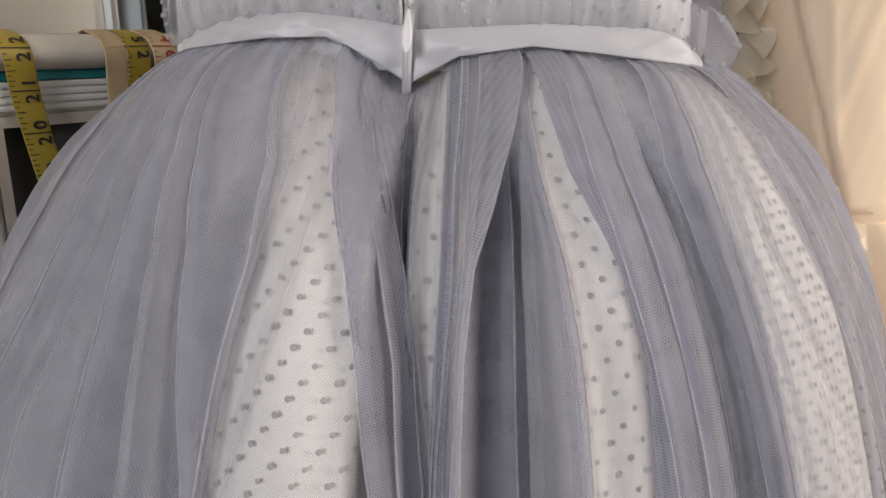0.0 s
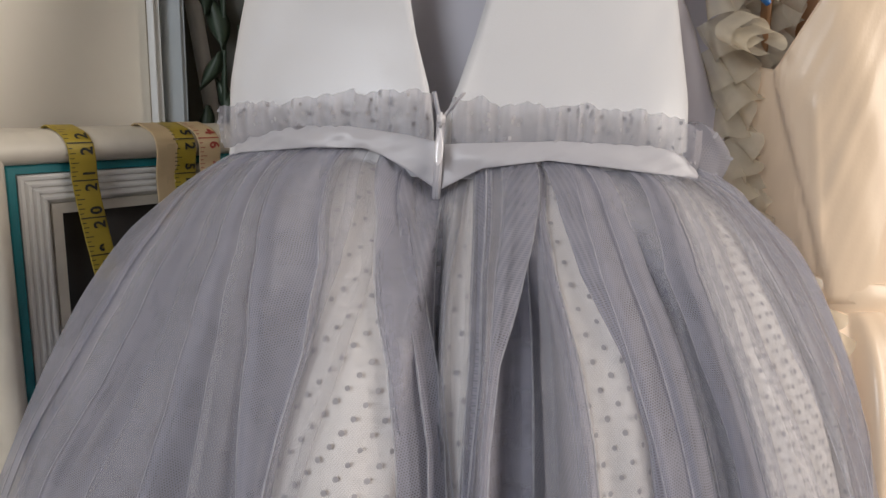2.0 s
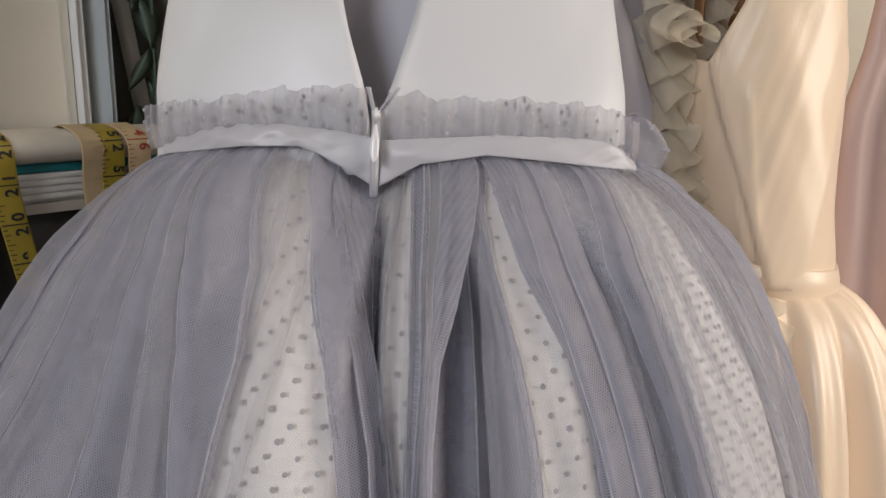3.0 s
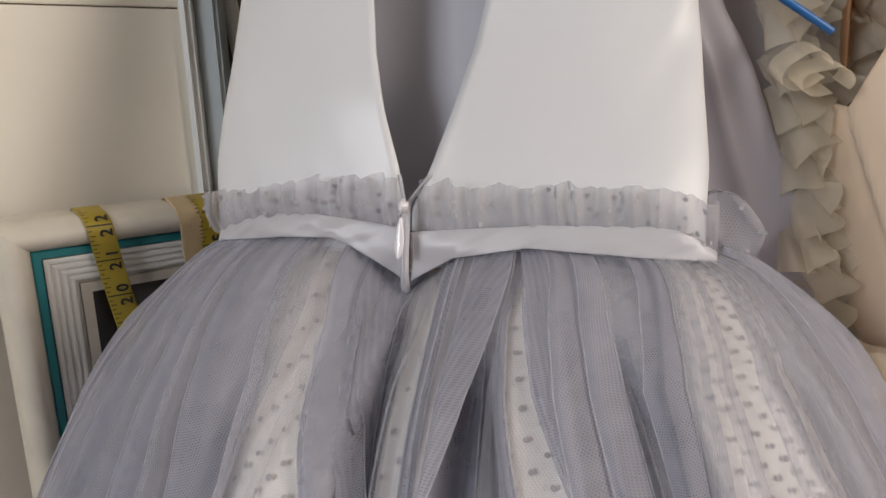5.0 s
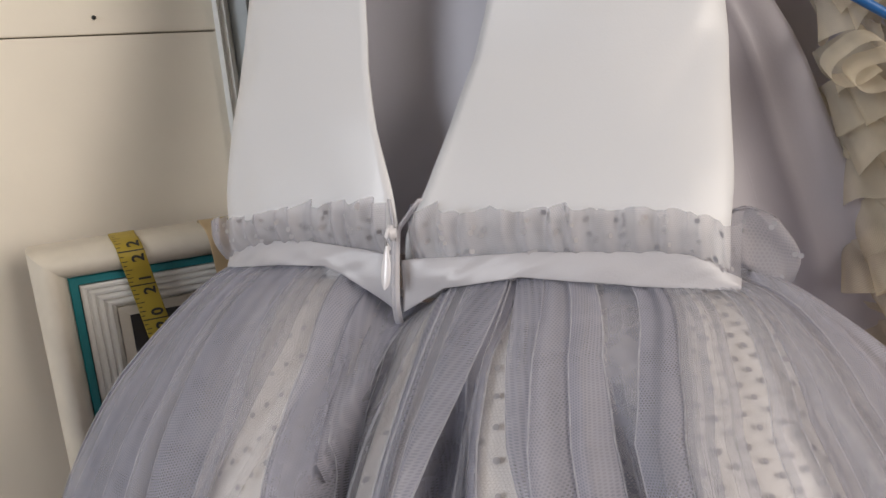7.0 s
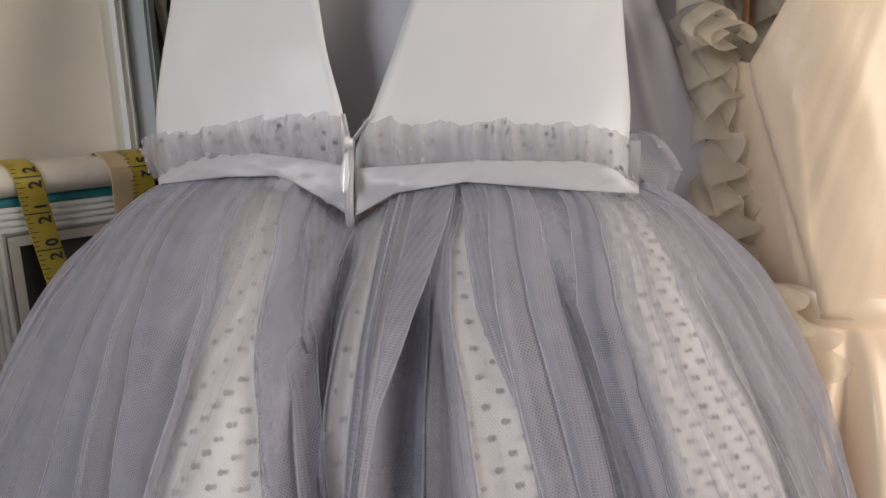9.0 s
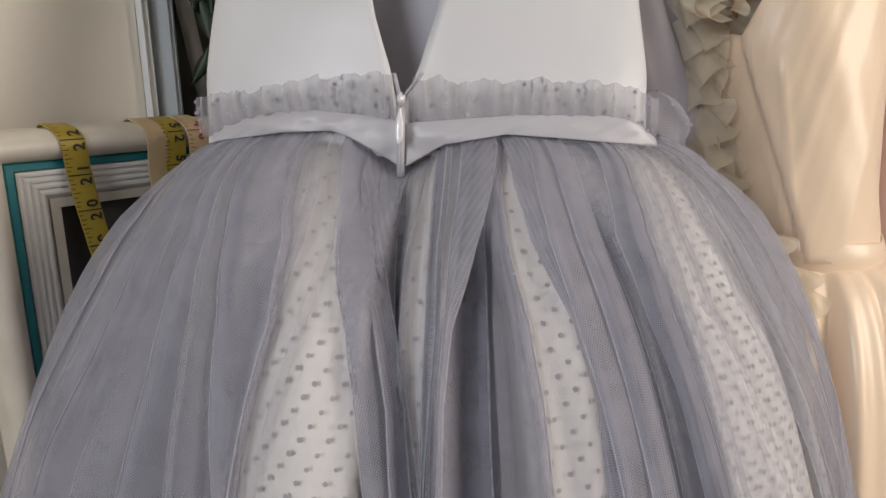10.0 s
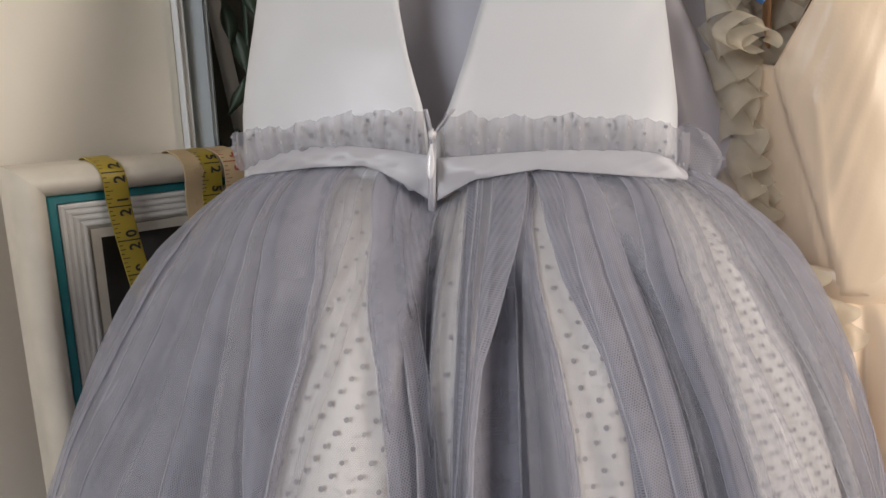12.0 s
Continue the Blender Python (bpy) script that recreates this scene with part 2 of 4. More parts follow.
part("foot", box(0.02, 0.4, 0.0, 0.05, 0.0, 0.4, 0.003, m=MM), M_TRIM, mirror)
plant = empty("plant", (-0.215, 0.59, 0.0), "dark green drooping leaves beside the mirror", "plant")
rng = random.Random(4)
for k in range(7):
    c = Vector((-0.222 + rng.uniform(-0.012, 0.025), 0.585 + rng.uniform(-0.006, 0.006), 1.2 + 0.022 * k))
    a, l, w = rng.uniform(-0.7, 0.7), rng.uniform(0.03, 0.045), rng.uniform(0.007, 0.011)
    rows = [[c + Vector((math.sin(a) * l * s + math.cos(a) * w * u * math.sin(math.pi * min(1, s + 0.04)), 0.006 * u * u - 0.01 * s * s, -l * s)) for u in (-1, -0.5, 0, 0.5, 1)] for s in [i / 8 for i in range(9)]]
    thick(part("leaf", sheet(rows), M_LEAF, plant), 0.0006)
part("stem", tube([(-0.215, 0.59, 0.0), (-0.212, 0.592, 0.6), (-0.216, 0.588, 1.0), (-0.21, 0.59, 1.36)], 0.0025), M_LEAF, plant)

# ---- picture frame on the boarded wall, with two tapes over it ----
# local: x along the wall, y out of the wall (negative), z up; the teal line's top left corner is the origin
TEAL = Vector((-0.281, 0.391, 1.168))
FM = Matrix.Translation(TEAL) @ pose(0, 0, 0, 0, 0, 50)
FW, FH = 0.27, 0.34          # the teal line's outer width and height


def moulding(profile, inset=0.0):
    """A mitred frame: profile of (inwards from the teal line's outer edge, height out of the wall), swept round the rectangle."""
    rows = []
    for s, h in profile:
        rows.append([Vector((x, -h, zz)) for x, zz in ((s, -s), (FW - s, -s), (FW - s, -FH + s), (s, -FH + s))])
    bm = sheet(rows, closed=True)
    bm.verts.index_update()
    for ed in bm.edges:
        ed.smooth = ed.verts[0].index % 4 != ed.verts[1].index % 4
    bmesh.ops.transform(bm, matrix=FM, verts=bm.verts)
    return bm


picture_frame = empty("picture_frame", TEAL, "ivory picture frame with a teal line on the boarded wall", "picture frame")
rim = [(-0.021, -0.026)] + [(-0.0105 - 0.0105 * math.cos(a), -0.004 + 0.0165 * math.sin(a)) for a in [math.pi * k / 12 for k in range(13)]]
part("outer_rim", moulding(rim), M_RIM, picture_frame, "rounded ivory outer rim")
part("teal_line", moulding([(-0.0002, -0.008), (0.0, 0.0005), (0.001, 0.0012), (0.0052, 0.0012), (0.0056, -0.004)]), M_TEAL, picture_frame, "narrow teal painted line", smooth=False)
steps = [(0.0058, -0.006)]
for k in range(4):
    s = 0.0058 + 0.0046 * k
    steps += [(s + 0.0002, 0.0018 - 0.0012 * k), (s + 0.0016, 0.0026 - 0.0012 * k), (s + 0.0034, 0.0022 - 0.0012 * k), (s + 0.0042, 0.0002 - 0.0012 * k)]
steps += [(0.026, -0.006)]
part("stepped_moulding", moulding(steps), M_MOULD, picture_frame, "white stepped moulding", smooth=False)
part("slip", moulding([(0.026, -0.012), (0.0262, -0.003), (0.033, -0.0045), (0.0335, -0.014)]), M_RIM, picture_frame, "pale inner slip", smooth=False)
part("picture", box(0.03, FW - 0.03, 0.013, 0.016, -FH + 0.03, -0.03, m=FM), M_PICTURE, picture_frame, "dark picture behind glass", smooth=False)
part("back_board", box(-0.019, FW + 0.019, 0.018, 0.026, -FH - 0.019, 0.019, m=FM), M_WOOD, picture_frame, smooth=False)


def text_mesh(body, size, m, material, parent, name):
    cu = bpy.data.curves.new(name, "FONT")
    cu.body, cu.size, cu.align_x, cu.align_y = body, size, "CENTER", "CENTER"
    cu.offset = size * 0.03
    tmp = bpy.data.objects.new(name, cu)
    me = bpy.data.meshes.new_from_object(tmp)
    bpy.data.objects.remove(tmp)
    me.materials.append(material)
    ob = new(name, me)
    ob.parent = parent
    ob.matrix_parent_inverse = parent.matrix_world.inverted()
    ob.matrix_world = m
    return ob


def tape(label, x0, first, front, back, lean, material, ink, half=0.0082, inch=0.0254, marks=8, out=0.0, flip=False):
    """A measuring tape over the frame's rim at x0: front and back are the lengths that hang; first: the number at the top of the rim."""
    top = empty("measuring_tape", FM @ Vector((x0, 0, 0.02)), label, "measuring tape", "tapes over the frame")
    path = [(0.0275 + out, 0.017 - back), (0.0275, 0.004), (0.022, 0.018), (0.012, 0.0232), (0.002, 0.0222), (-0.0075, 0.0195), (-0.0128, 0.015), (-0.0142, 0.0095),
            (-0.0128, 0.003), (-0.0092, -0.006), (-0.0068 - out, -0.018), (-0.006 - out, -0.04), (-0.007 - out, -front)]
    # even steps along the path
    pts = [Vector((0, a, b)) for a, b in path]
    fine = []
    for i in range(len(pts) - 1):
        p0, p1, p2, p3 = pts[max(i - 1, 0)], pts[i], pts[i + 1], pts[min(i + 2, len(pts) - 1)]
        for k in range(10):
            u = k / 10
            fine.append(0.5 * ((2 * p1) + (p2 - p0) * u + (2 * p0 - 5 * p1 + 4 * p2 - p3) * u * u + (3 * p1 - p0 - 3 * p2 + p3) * u ** 3))
    fine.append(pts[-1])
    run = [0.0]
    for i in range(1, len(fine)):
        run.append(run[-1] + (fine[i] - fine[i - 1]).length)

    def at(s):
        i = max(1, min(len(run) - 1, next((k for k, r in enumerate(run) if r >= s), len(run) - 1)))
        u = (s - run[i - 1]) / max(1e-9, run[i] - run[i - 1])
        p = fine[i - 1].lerp(fine[i], u)
        way = (fine[i] - fine[i - 1]).normalized()
        side = lean * max(0.0, s - run[40])
        return Vector((x0 + side, p.y, p.z)), way

    rows = [[at(s)[0] + Vector((half * u, 0.0005 * (u * u), 0)) for u in (-1, -0.9, -0.45, 0, 0.45, 0.9, 1)] for s in np.linspace(0, run[-1], 90)]
    bm = sheet(rows)
    bmesh.ops.transform(bm, matrix=FM, verts=bm.verts)
    ribbon = thick(part("ribbon", bm, material, top), 0.0006)
    # numbers and ticks: number n at the length where it lies, falling by one each inch
    crest = run[40]
    bm = bmesh.new()

    def bar(s, u0, u1, w):
        p, way = at(s)
        out_n = Vector((1, 0, 0)).cross(way).normalized()
        if out_n.y > 0 and abs(out_n.y) > 0.2 or out_n.z < -0.5:
            out_n = -out_n
        q = [p + Vector((half * u, 0, 0)) + out_n * 0.0007 + way * (w * d) for u, d in ((u0, -0.5), (u1, -0.5), (u1, 0.5), (u0, 0.5))]
        bm.faces.new([bm.verts.new(FM @ v) for v in q])
        return p, way, out_n

    n, s = first, crest + 0.0185
    k = -6
    while True:
        sk = s + k * inch / marks
        if sk > run[-1] - 0.002:
            break
        if sk > 0.012:
            long = 0.12 if k % marks == 0 else (-0.35 if k % (marks // 2) == 0 else (-0.5 if k % (marks // 4) == 0 else -0.66))
            bar(sk, -0.97, 0.97 if k % marks == 0 else long, 0.0009 if k % marks == 0 else 0.0006)
        k += 1
    part("printed_scale", bm, ink, top, smooth=False)
    k = 0
    while s + k * inch < run[-1] - 0.006:
        digits = str(n - k)
        for j, ch in enumerate(digits):
            p, way = at(s + k * inch + (0.0048 if (j == 0) != flip else -0.0048))
            out_n = Vector((1, 0, 0)).cross(way).normalized()
            if out_n.y > 0 and abs(out_n.y) > 0.2 or out_n.z < -0.5:
                out_n = -out_n
            up = Vector((1.0 if flip else -1.0, 0, 0))
            right = up.cross(out_n).normalized()
            m = Matrix((right, up, out_n)).transposed().to_4x4()
            m.translation = p + Vector((half * 0.38, 0, 0)) + out_n * 0.0008
            text_mesh(ch, 0.0104, FM @ m, ink, top, "digit")
        k += 1
    return top


tape("yellow cloth measuring tape with black inch numbers over the frame", 0.037, 22, 0.08, 0.03, 0.16, M_TAPE, M_INK)
tape("yellow measuring tape doubled over the frame with black numbers", 0.108, 52, 0.06, 0.03, 0.12, M_TAPE, M_INK, flip=True)
tape("pale side of a measuring tape with red numbers over the frame", 0.126, 46, 0.055, 0.03, 0.16, M_TAPEBACK, M_REDINK, out=0.002, flip=True)
tape("pale side of a measuring tape loop behind the yellow one", 0.096, 8, 0.07, 0.03, 0.1, M_TAPEBACK, M_TAPEBACK, out=-0.001)

# ---- the lilac tulle dress ----
Z0, YC = 1.182, 0.385
DEPTHS = (0.0, 0.02, 0.04, 0.07, 0.10, 0.15, 0.36)
LONG = 0.36


def wide(d):
    return 0.128 + 0.06 * (1 - math.exp(-d / 0.045)) + 0.28 * d


def deep(d):
    return 0.035 + 0.115 * (1 - math.exp(-d / 0.045)) + 0.17 * d


def seam(th):
    """Height of the waist seam above Z0, which dips to the zip."""
    x = wide(0) * math.sin(radians(th))
    if math.cos(radians(th)) < 0:
        return 0.004
    return 0.0075 - 0.0185 * math.exp(-((x + 0.0155) / 0.02) ** 2) - 0.008 * (x / 0.128) ** 2 + (0.0045 if x < -0.03 else 0.0) * min(1.0, (-x - 0.03) / 0.02)


def skirt(th, d, out=0.0):
    a, b = wide(d) + out - 0.01 * math.exp(-d / 0.003), deep(d) + out - 0.01 * math.exp(-d / 0.003)
    r = radians(th)
    a += 0.16 * max(0.0, d - 0.03) * max(0.0, -math.sin(r)) ** 2
    return Vector((a * math.sin(r), YC - b * math.cos(r), Z0 - d + seam(th) * math.exp(-d / 0.03)))


def radius(d):
    return 0.5 * (wide(d) + deep(d))


def line(values):
    """An edge of a panel: its angle at the depths below the waist."""
    return lambda d: float(np.interp(d, DEPTHS, values))


def spread(phi, d):
    """The folds lie wider apart at the waist's sides than below."""
    return phi * (1 + 0.45 * math.exp(-d / 0.022) * min(1.0, abs(phi) / 30) * max(0.0, 1 - max(0.0, abs(phi) - 60) / 120))


def ring(phi):
    return lambda d: spread(phi, d)


def depth_steps(n):
    return [LONG * (k / n) ** 1.6 for k in range(n + 1)]


def sunk(p, th, o):
    """Push a point of the skirt into a hollow (o below 0) or out on a fold."""
    r = radians(th)
    c = max(0.0, math.cos(r)) ** 0.7
    inward = c * Vector((3.0 * p.x, 1.0, -0.25)) + (1 - c) * Vector((-math.sin(r), math.cos(r), 0.0))
    return p - inward * o


# hollows and folds of the lining: angle, half width, height, depth below the waist at which it sets in
FOLDS = ((-12.5, 6, 0.008, 0.034), (-3.3, 1.3, -0.045, 0.015), (0.4, 2.4, -0.016, 0.0), (8.8, 3.4, -0.06, 0.03), (18.8, 3.6, -0.005, 0.03),
         (28.5, 4.2, -0.046, 0.03), (35.5, 2.6, -0.045, 0.045), (48, 8, -0.002, 0.02), (64, 3, -0.02, 0.03), (78, 5, -0.014, 0.03),
         (-24, 2.4, -0.05, 0.045), (-30, 3.5, -0.024, 0.04), (-43, 4, -0.02, 0.03), (-56, 5, -0.016, 0.03), (-72, 7, -0.01, 0.03))


def relief(th, d):
    f = 0.0
    for c, w, h, start in FOLDS:
        f += h * math.exp(-((th - c) / w) ** 2) * min(1.0, max(0.0, (d - start) / 0.05 + 0.25)) * (1 + (0.5 if h < 0 else 0.0) * min(1.0, max(0.0, (d - 0.08) / 0.1)))
    grow = min(1.0, d / 0.05)
    return f * min(1.0, d / 0.02) + (0.0025 * wave(th / 7, 3) + 0.0015 * wave(th / 3 + d * 6, 5)) * grow - 0.008 - 0.006 * (1 - grow)


def lining_point(th, d, lift=0.0):
    return sunk(skirt(th, d), th, relief(th, d) + lift)


dress = empty("tulle_dress", (0.0, YC, Z0 - LONG), "girl's dress with white satin bodice and lilac dotted tulle skirt, hanging", "dress")
ths = [-180 + 2.4 * k for k in range(46)] + [-71.5 + 0.55 * k for k in range(291)] + [88.6 + 2.4 * k for k in range(39)]
ds = depth_steps(44)
part("skirt_lining", sheet([[lining_point(t, d) for t in ths] for d in ds]), M_LINING, dress, "white satin skirt lining")
part("dotted_layer", sheet([[lining_point(t, d, 0.002) for t in ths] for d in ds], [[(radians(t) * radius(d), d * 1.4) for t in ths] for d in ds]), T_DOT, dress, "sheer net with grey flocked dots")

# flocked dots on the dotted net
bm = bmesh.new()
arc = [0.0]
fine_d = [LONG * k / 400 for k in range(401)]
for k in range(400):
    arc.append(arc[-1] + (skirt(20, fine_d[k + 1]) - skirt(20, fine_d[k])).length)
rng = random.Random(11)
row, v = 0, 0.006
while v < arc[-1]:
    d = float(np.interp(v, arc, fine_d))
    r = radius(d)
    step = 0.0115
    for k in range(int(radians(105) * r / step) * 2 + 1):
        u = (k - int(radians(105) * r / step)) * step + (step / 2 if row % 2 else 0) + 0.25 * v
        th = math.degrees(u / r)
        if abs(th) > 100:
            continue
        c = lining_point(th, d, 0.0026)
        e1 = (lining_point(th + 0.6, d, 0.0026) - c).normalized()
        e2 = (lining_point(th, d + 0.002, 0.0026) - c).normalized()
        rad = rng.uniform(0.00115, 0.00145)
        ctr = bm.verts.new(c + 0.0003 * e1.cross(e2) * (-1))
        vs = [bm.verts.new(c + rad * (math.cos(q) * e1 + math.sin(q) * e2)) for q in [2 * math.pi * i / 9 for i in range(9)]]
        for i in range(9):
            bm.faces.new((ctr, vs[i], vs[(i + 1) % 9]))
    row += 1
    v += 0.0062
tagged(part("flocked_dots", bm, M_DOT, dress, "small grey flocked dots"), kind="stuff")


def strip(left, right, out0, out1, material, label, seed, bow=0.003, folds=2, amp=0.0016, back=0.0045, edges=(1, 1)):
    """A strip of net between two edges: out0 and out1 its height over the skirt at each edge, bow its swell, folds the soft ripples across it; its edges fold back underneath."""
    n = 14 + 8 * folds
    slant = 0.5 * math.sin(seed * 2.4)
    middle = max(0.004, abs(radians(right(0.08) - left(0.08))) * radius(0.08))
    pts, uvs, rims = [], [], ([], [])
    for d in ds:
        along = float(np.interp(d, fine_d, arc))
        L, R = left(d), right(d)
        across = max(1e-4, abs(radians(R - L)) * radius(d))
        fold = min(0.4, back / across)
        grow = min(1.0, d / 0.045)
        cols = [(fold, -1), (fold * 0.3, -1)] + [(k / n, 0) for k in range(n + 1)] + [(1 - fold * 0.3, -1), (1 - fold, -1)]
        row, urow = [], []
        for w, under in cols:
            phase = w + 0.22 * wave(w * 2.3 + d * 3, seed + 1)
            o = 0.0012 + out0 * (1 - w) * (0.3 + 0.7 * grow) + out1 * w * (0.3 + 0.7 * grow)
            o += grow * bow * math.sin(math.pi * w) + (0.35 + 0.65 * grow) * amp * math.sin(2 * math.pi * folds * phase + seed * 1.3 + 2.2 * wave(d * 7, seed + 2))
            o += 0.0016 * math.sin(w * middle * 700 + seed) * math.exp(-d / 0.014)
            o += 0.0018 * wave(d * 15 + w * 1.3, seed + 3) * grow - (0.0013 if under else 0.0)
            th = L + (R - L) * w + 0.3 * wave(d * 20, seed + (5 if w > 0.5 else 8)) * grow
            o = max(o, relief(th, d) + 0.005 + 0.0003 * (seed % 7))
            row.append(sunk(skirt(th, d), th, o))
            u = w * middle * 1.1 + (0.013 if under else 0.0)
            urow.append((u * math.cos(slant) - along * math.sin(slant), u * math.sin(slant) + along * math.cos(slant)))
        pts.append(row)
        uvs.append(urow)
        rims[0].append(row[2])
        rims[1].append(row[-3])
    panel = part("tulle_panel", sheet(pts, uvs), material, dress, label)
    # extra ribbons in a paler lilac paint the light line along each fold
    bm = bmesh.new()
    for side in (0, 1):
        if edges[side]:
            rows = []
            for i, p in enumerate(rims[side][1:]):
                w = 0.0006 * (0.5 + 0.9 * abs(wave(i * 0.17, seed + 11 + side)))
                to_eye = Vector((p.x, p.y - YC, 0.0)).normalized()
                across = Vector((-to_eye.y, to_eye.x, 0.0))
                rows.append([p + to_eye * 0.0002 - across * w, p + to_eye * 0.0005, p + to_eye * 0.0002 + across * w])
            sheet(rows, [[(0.0007 * j, 0.001 * i) for j in range(3)] for i in range(len(rows))], bm=bm)
    if len(bm.faces):
        part("fold_edge", bm, T_EDGE, panel, "thin ribbon added on the fold, its bright edge put in the colour")
    else:
        bm.free()
    return panel


def mid(a, b, k=0.5, add=0.0):
    return lambda d: a(d) * (1 - k) + b(d) * k + add


def off(a, add):
    return lambda d: a(d) + add


BR = line((-14, -8.5, -5.1, -2.3, -0.6, 0.8, 2))
W1R = line((-22, -15.2, -12.6, -8.4, -6.1, -3.7, -1))
L3 = line((-32, -26.4, -21.3, -19.3, -19.9, -20.6, -22))
L4 = line((-46, -39.6, -33, -27.6, -25.2, -22, -21))
L5 = line((-56, -48.5, -41.5, -37.6, -36.1, -36.5, -38))
L6 = line((-70, -61, -53.1, -49.5, -49.9, -55, -60))
L7 = line((-84, -74, -65, -62, -63, -68, -74))
W2R = line((2.3, 2.3, 2.2, 2.2, 1.7, 1.3, 2.5))
R2 = line((8.5, 7.1, 5.5, 4.6, 3.7, 3.2, 3))
R3 = line((17.5, 13.3, 9.7, 5.9, 4.6, 4.2, 4.2))
W3L = line((17.5, 13.6, 13.3, 14.8, 15.4, 15.6, 16))
W3R = line((18.5, 17.8, 18.4, 22.3, 23.5, 22.9, 22))
EL = line((25, 22.6, 22.2, 23.4, 24.8, 25.6, 26))
R5 = line((35, 31.4, 30.2, 30.7, 31.1, 31.8, 33))
R6 = line((44, 37.4, 33.2, 33.4, 34.8, 36, 38))
R7 = line((52, 44.4, 40.4, 38.4, 38.8, 40, 42))
R8 = line((70, 61, 55, 53.5, 56, 60, 66))
NET = "lilac net strip gathered at the waist"
INNER = "inner lilac net under the outer strips"
VEIL = "sheer net lying over the dotted cloth"
# inner nets first, then the strips that lie over them
strip(ring(-178), off(L4, 2), 0.002, -0.014, T_IN, INNER, 23, 0.0, 9, 0.005, edges=(0, 0))
strip(off(L4, 0.6), off(L3, 0.4), 0.0, -0.006, T_IN, INNER, 59, 0.002, 1, 0.001, edges=(0, 0))
strip(off(W1R, 0.8), off(BR, -0.6), -0.008, -0.026, T_IN, INNER, 27, 0.0, 1, 0.002, edges=(0, 0))
strip(off(W2R, -0.3), off(W3L, 1.2), -0.034, -0.03, T_OUT, "net sunk in the hollow between two folds", 29, -0.02, 2, 0.003)
strip(R2, line((13, 11.5, 10.2, 9.6, 9.4, 9.2, 9)), -0.024, -0.026, T_IN, "net sunk in the hollow between two folds", 31, -0.008, 1, 0.002)
strip(off(W3R, 0.2), off(R7, -1), -0.022, -0.028, T_IN, INNER, 33, -0.006, 4, 0.003, edges=(0, 0))
strip(off(R8, 6), ring(178), 0.0, 0.0, T_IN, INNER, 39, 0.0, 9, 0.004, edges=(0, 0))
# the side folds
strip(ring(-178), off(L7, 2), 0.008, 0.012, T_OUT, NET, 21, 0.003, 7, 0.005)
strip(off(L7, -3), off(L6, 3), 0.014, 0.002, T_OUT, NET, 22, 0.008, 1, 0.002)
strip(off(L6, -0.5), off(L5, 2.5), 0.013, -0.002, T_OUT, NET, 25, 0.008, 1, 0.0022)
strip(off(L5, -0.3), off(L4, 1.6), 0.010, -0.014, T_OUT, NET, 26, 0.008, 1, 0.0018)
strip(L4, mid(L4, L3, 1.0, 0.9), 0.006, -0.004, T_OUT, NET, 35, 0.005, 1, 0.001, edges=(1, 0))
strip(mid(L7, L6, 0.45), mid(L6, L5, 0.1), 0.015, 0.006, T_SHEER, NET, 36, 0.007, 1, 0.0015, edges=(1, 0))
strip(mid(L6, L5, 0.5), mid(L5, L4, 0.1), 0.014, 0.004, T_SHEER, NET, 37, 0.006, 1, 0.0015, edges=(1, 0))
strip(mid(L5, L4, 0.5), mid(L4, L3, 0.1), 0.010, 0.0, T_SHEER, NET, 38, 0.005, 1, 0.0015, edges=(1, 0))
# over the first dotted fold and beside the zip
strip(L3, line((-25, -19.5, -18, -18.4, -19, -19.8, -21)), 0.004, 0.0, T_SHEER, VEIL, 41, 0.001, 1, 0.001, edges=(1, 0))
strip(L3, line((-22, -15.2, -12.7, -13.6, -15.4, -17.4, -20)), 0.003, -0.001, T_VEIL, VEIL, 42, 0.0, 1, 0.0008, edges=(0, 0))
strip(W1R, BR, -0.003, -0.019, T_OUT, NET, 43, 0.002, 1, 0.001)
strip(line((-16, -11, -7.4, -4.6, -2.4, -1, 0)), line((-5.5, -4.2, -3.4, -2.6, -1.2, 0, 1)), -0.009, -0.028, T_OUT, NET, 44, 0.003, 1, 0.0015)
strip(line((-12, -8, -6, -4.2, -2.0, -1, 0)), line((-4.5, -3.4, -2.8, -2.2, -1, 0, 1)), -0.014, -0.032, T_IN, INNER, 56, 0.0, 1, 0.001, edges=(0, 0))
strip(line((-4.6, -4.6, -4.0, -3.0, -1.6, 0.3, 2)), line((0.6, -0.4, -1.5, -1.3, -0.2, 1.5, 3)), -0.036, -0.026, T_SHEER, NET, 45, 0.0, 1, 0.001)
strip(line((-2, -2, -2.4, -2, -1, 0.5, 2)), off(W2R, 0.5), -0.02, -0.02, T_VEIL, VEIL, 40, 0.001, 1, 0.001, edges=(0, 0))
# between the second and the third dotted fold
strip(W2R, mid(W2R, R2, 0.6), -0.02, -0.012, T_OUT, NET, 46, 0.002, 2, 0.0022, back=0.002)
strip(mid(W2R, R2, 0.4), mid(R2, R3, 0.25), -0.012, -0.012, T_SHEER, NET, 47, 0.003, 2, 0.0022, back=0.002)
strip(R2, R3, -0.01, -0.004, T_OUT, NET, 48, 0.003, 1, 0.001)
strip(mid(R3, W3L, 0.55), off(W3L, 0.3), -0.012, -0.008, T_SHEER, NET, 57, -0.002, 1, 0.001, edges=(0, 0))
